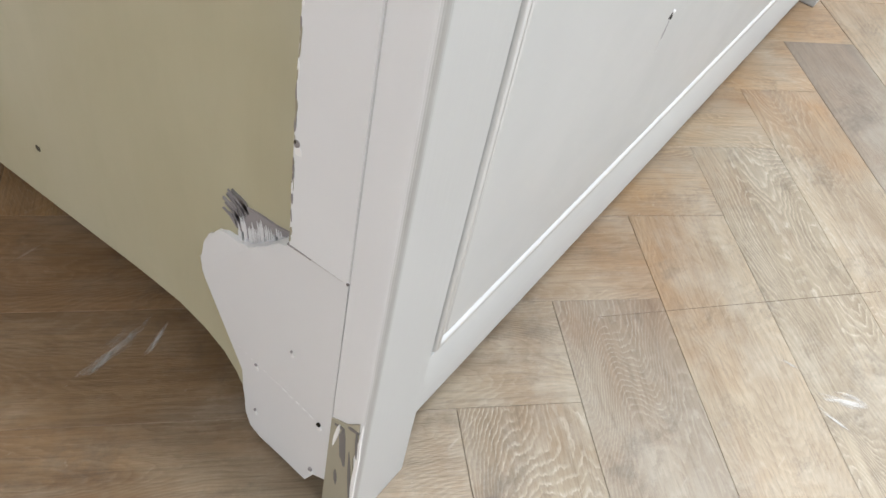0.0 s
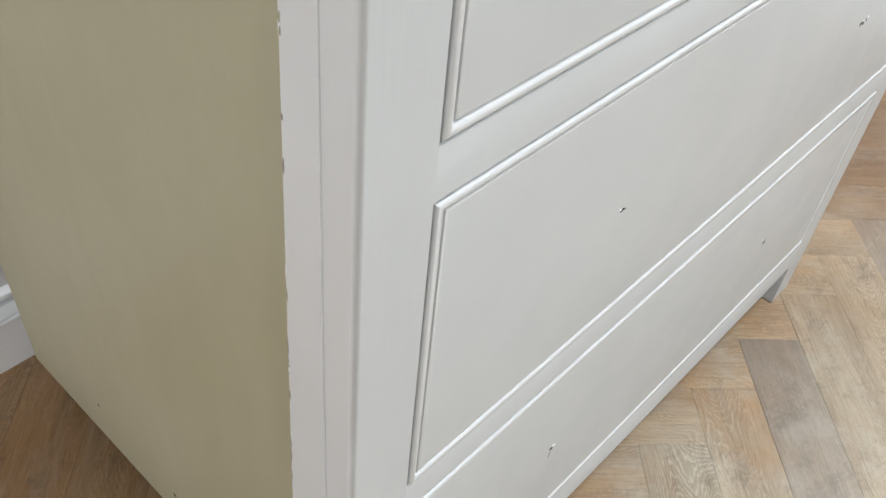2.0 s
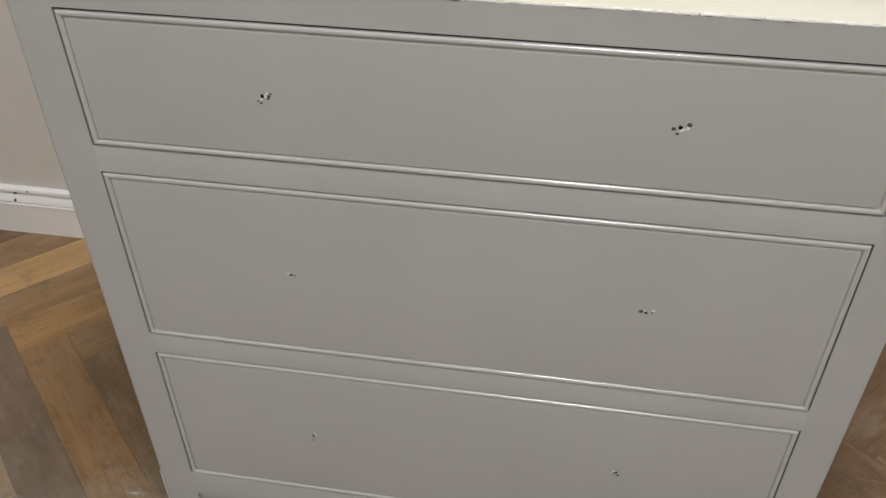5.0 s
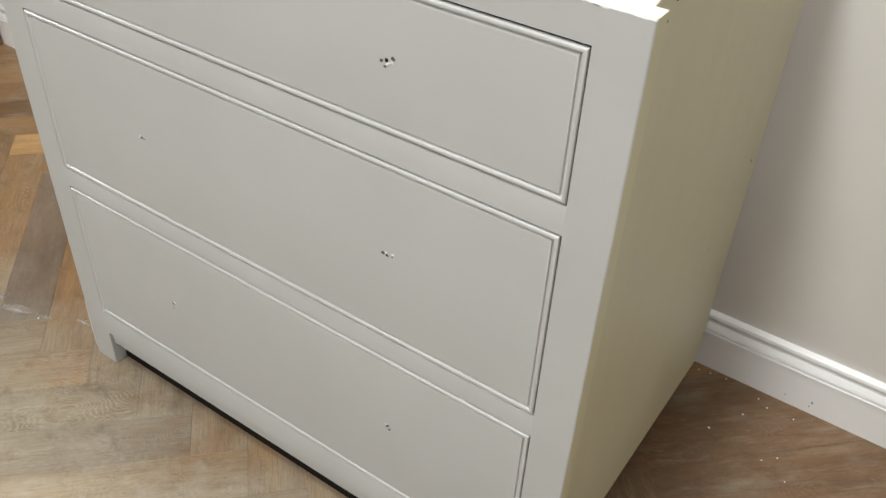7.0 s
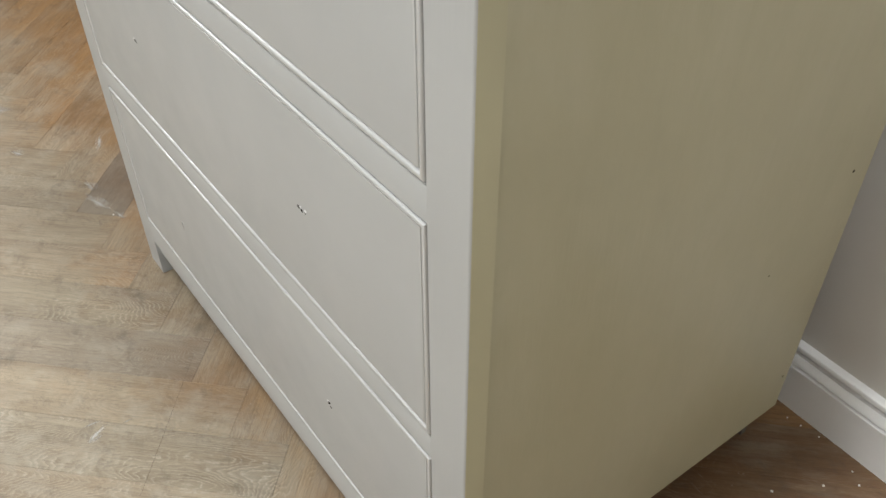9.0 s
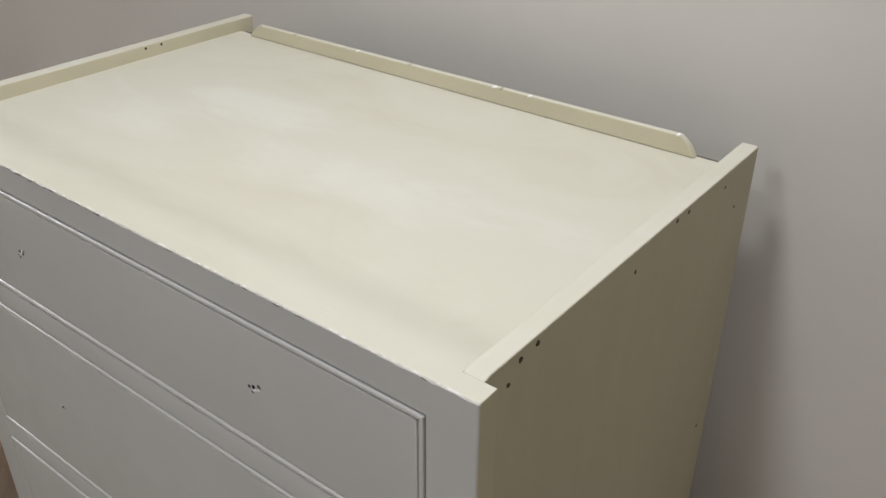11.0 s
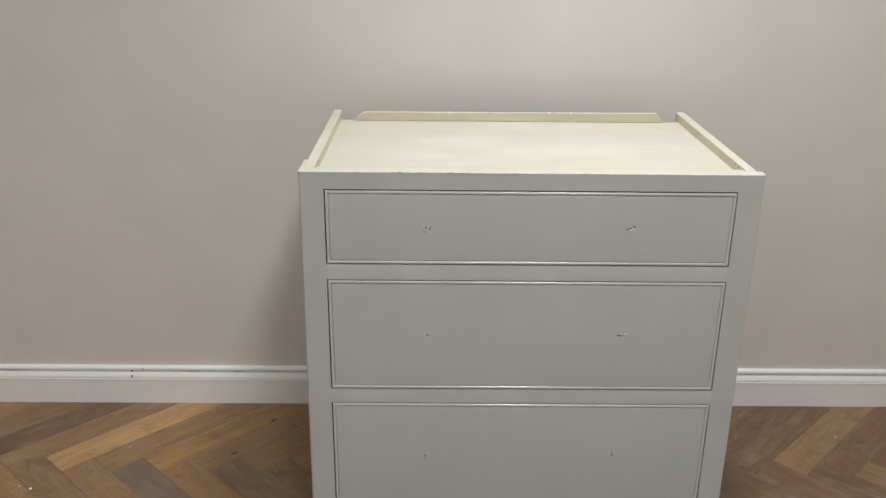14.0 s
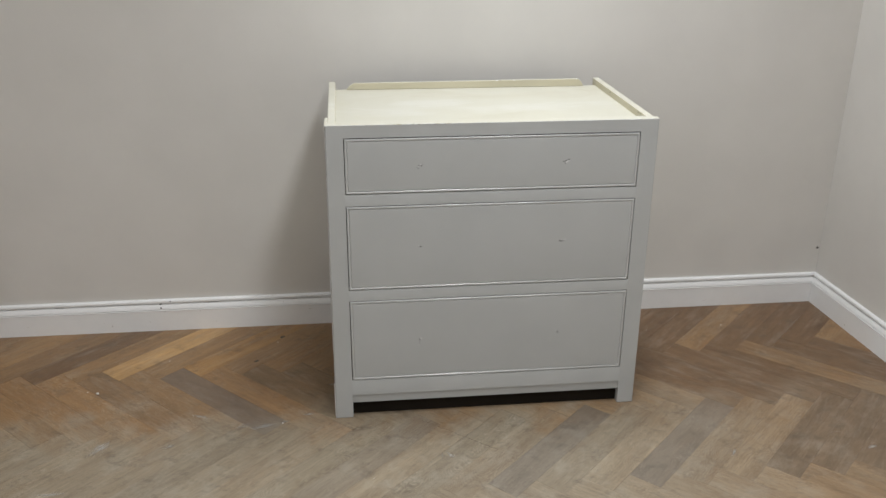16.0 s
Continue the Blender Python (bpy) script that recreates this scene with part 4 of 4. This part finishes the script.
# rubbed paint smears on the planks: x, y, turn, length, width
SMEARS = [(-0.006, 0.200, 6, 0.11, 0.026), (-0.018, 0.198, 8, 0.050, 0.014), (0.018, 0.186, 22, 0.06, 0.010), (-0.210, -0.020, 20, 0.14, 0.05), (-0.150, 0.0, 15, 0.07, 0.03), (-0.268, -0.014, 10, 0.08, 0.045), (-0.083, 0.033, 10, 0.06, 0.03),
          (0.2925, -0.215, -94, 0.055, 0.008), (0.3225, -0.222, -78, 0.034, 0.007), (0.3175, -0.170, -84, 0.028, 0.006), (0.315, -0.215, -60, 0.07, 0.03),
          (-0.655, -0.086, 60, 0.14, 0.08), (-0.73, -0.281, 5, 0.14, 0.03), (-0.465, -0.095, 30, 0.06, 0.04), (1.10, -0.285, 60, 0.07, 0.03), (1.50, -0.30, 20, 0.08, 0.03), (-0.40, 0.05, 160, 0.1, 0.03)]
for sx, sy, turn, length, width in SMEARS:
    bm = bmesh.new()
    bmesh.ops.create_grid(bm, x_segments=1, y_segments=1, size=0.5)
    for v in bm.verts:
        v.co.x, v.co.y = v.co.x * length, v.co.y * width
    smear = tagged(new("paint_smear", mesh_of(bm, "paint_smear", M_SMEAR, 0)), "thin rubbed smear of dried white paint on the planks", "stain", "paint smears")
    smear.matrix_world = pose(sx, sy, 0.0006, 0, 0, turn)

# a long dark scratch over the planks
scratch = tagged(new("floor_scratch", mesh_of(box(-0.13, 0.13, -0.00012, 0.00012, -0.0004, 0.0001), "floor_scratch", M_SUBFLOOR, 0)), "long thin dark scratch across the oak planks", "scratch")
scratch.matrix_world = pose(0.35, -0.1195, 0.0, 0, 0, -40.8)

# ---- herringbone floor ----
floor = structure("floor", box(X0, X1 + 0.2, Y0, Y1, -0.06, -0.0035), M_SUBFLOOR, "worn limed oak herringbone plank floor, dusty and scuffed", "floor")
W, L = 0.0903, 0.500      # width and length of a plank
U0, V0 = 0.1703, 0.170    # where one zigzag turns, along the two plank directions
R2 = math.sqrt(0.5)
JOINT = 0.00018


def plank_mesh(outline, material=M_PLANK):
    """Outline in the plank's own axes; a small chamfer round the top."""
    bm = bmesh.new()
    cx = sum(p[0] for p in outline) / len(outline)
    cy = sum(p[1] for p in outline) / len(outline)

    def ring(inset, z):
        out = []
        for px, py in outline:
            out.append(bm.verts.new((px - math.copysign(inset, px - cx), py - math.copysign(inset, py - cy), z)))
        return out
    low, mid, top = ring(0, -0.0034), ring(0, -0.00018), ring(0.0003, 0.0)
    bm.faces.new(top)
    for a, b in ((low, mid), (mid, top)):
        for k in range(len(outline)):
            m = (k + 1) % len(outline)
            bm.faces.new((a[k], a[m], b[m], b[k]))
    return mesh_of(bm, "plank", material, 0)


def clip(poly, axis, limit, keep_less):
    out = []
    for k in range(len(poly)):
        a, b = poly[k], poly[(k + 1) % len(poly)]
        ina = (a[axis] <= limit) == keep_less
        inb = (b[axis] <= limit) == keep_less
        if ina:
            out.append(a)
        if ina != inb:
            f = (limit - a[axis]) / (b[axis] - a[axis])
            out.append((a[0] + (b[0] - a[0]) * f, a[1] + (b[1] - a[1]) * f))
    return out


WHOLE = [(-L / 2 + JOINT, -W / 2 + JOINT), (L / 2 - JOINT, -W / 2 + JOINT), (L / 2 - JOINT, W / 2 - JOINT), (-L / 2 + JOINT, W / 2 - JOINT)]
whole_mesh = plank_mesh(WHOLE)
# planks that stand out by their colour: direction, step along the zigzag, row
ODD = {("u", -5, 1): M_GOLD, ("u", -3, 1): M_AMBER_OAK, ("u", -8, 1): M_TAN_OAK, ("u", -7, 1): M_BROWN_OAK,
       ("v", -3, 0): M_GREY_OAK, ("v", -5, 0): M_TAN_OAK, ("v", -1, 0): M_LIMED_OAK, ("v", 0, 0): M_LIMED_OAK, ("v", 1, 0): M_TAN_OAK,
       ("u", -1, 0): M_LIMED_OAK, ("u", 0, 0): M_ASH_OAK, ("u", 1, 0): M_TAN_OAK, ("u", 2, 0): M_LIMED_OAK, ("u", 4, 0): M_GREY_OAK,
       ("u", 6, 0): M_TAN_OAK, ("u", 7, 0): M_GREY_OAK, ("u", 9, 0): M_TAN_OAK, ("u", 10, 0): M_BROWN_OAK, ("u", 12, 0): M_BROWN_OAK, ("v", 9, 0): M_BROWN_OAK, ("u", 11, 0): M_BROWN_OAK,
       ("v", 12, 0): M_TAN_OAK, ("v", 11, 0): M_BROWN_OAK, ("v", 13, 0): M_BROWN_OAK, ("v", 14, 0): M_BROWN_OAK, ("v", 10, 0): M_BROWN_OAK,
       ("v", 8, 0): M_BROWN_OAK, **{("u", k, 1): M_BROWN_OAK for k in (6, 7, 8, 9, 11, 12, 13)}}
odd_meshes = {m.name: plank_mesh(WHOLE, m) for m in (M_GOLD, M_BROWN_OAK, M_GREY_OAK, M_LIMED_OAK, M_TAN_OAK, M_ASH_OAK, M_AMBER_OAK)}


rest_verts, rest_faces, near = [], [], []
for row in range(-9, 10):
    for step in range(-70, 71):
        for way in ("u", "v"):
            if way == "u":
                u, v, turn = U0 + step * W + row * L - L / 2, V0 + step * W - row * L + W / 2, 45
            else:
                u, v, turn = U0 + step * W + row * L - W / 2, V0 + step * W - row * L - L / 2, -45
            cx, cy = (u + v) * R2, (u - v) * R2
            if not (X0 - 0.3 < cx < X1 + 0.5 and Y0 - 0.3 < cy < Y1 + 0.3):
                continue
            c, s = math.cos(radians(turn)), math.sin(radians(turn))
            world_poly = [(cx + px * c - py * s, cy + px * s + py * c) for px, py in WHOLE]
            poly = world_poly
            for axis, limit, less in ((0, X0, False), (0, X1 + 0.19, True), (1, Y0, False), (1, Y1, True)):
                poly = clip(poly, axis, limit, less) if len(poly) > 2 else []
            if len(poly) < 3:
                continue
            if cx > -2.2 and cy > -1.6:
                near.append((cx, cy, turn, poly if len(poly) != 4 or poly != world_poly else None, ODD.get((way, step, row), M_PLANK)))
            else:
                base = len(rest_verts)
                rest_verts += [(px, py, 0.0) for px, py in poly]
                rest_faces.append(tuple(range(base, base + len(poly))))
for cx, cy, turn, poly, kind in near:
    if poly is None:
        me = whole_mesh if kind is M_PLANK else odd_meshes[kind.name]
    else:
        c, s = math.cos(radians(turn)), math.sin(radians(turn))
        local = [((px - cx) * c + (py - cy) * s, -(px - cx) * s + (py - cy) * c) for px, py in poly]
        me = plank_mesh(local, kind)
    ob = new("plank", me)
    ob.parent = floor
    ob.matrix_basis = pose(cx, cy, random.uniform(-0.0003, 0.0), 0, 0, turn)
me = bpy.data.meshes.new("far_planks")
me.from_pydata(rest_verts, [], rest_faces)
me.materials.append(M_PLANK)
far = new("far_planks", me)
far.parent = floor
tagged(far, kind="stuff")

# knots in the oak by the wall: x, y, half length, half width, turn
for k, (kx, ky, rx, ry, turn) in enumerate(((-0.186, 0.540, 0.011, 0.006, 0.8), (-0.262, 0.375, 0.009, 0.005, 0.8))):
    part("knot", prism(spot(kx, ky, rx, ry, turn, 12, k + 90), 2, -0.0008, 0.00015), M_UNDER, floor, "dark knot in the oak")
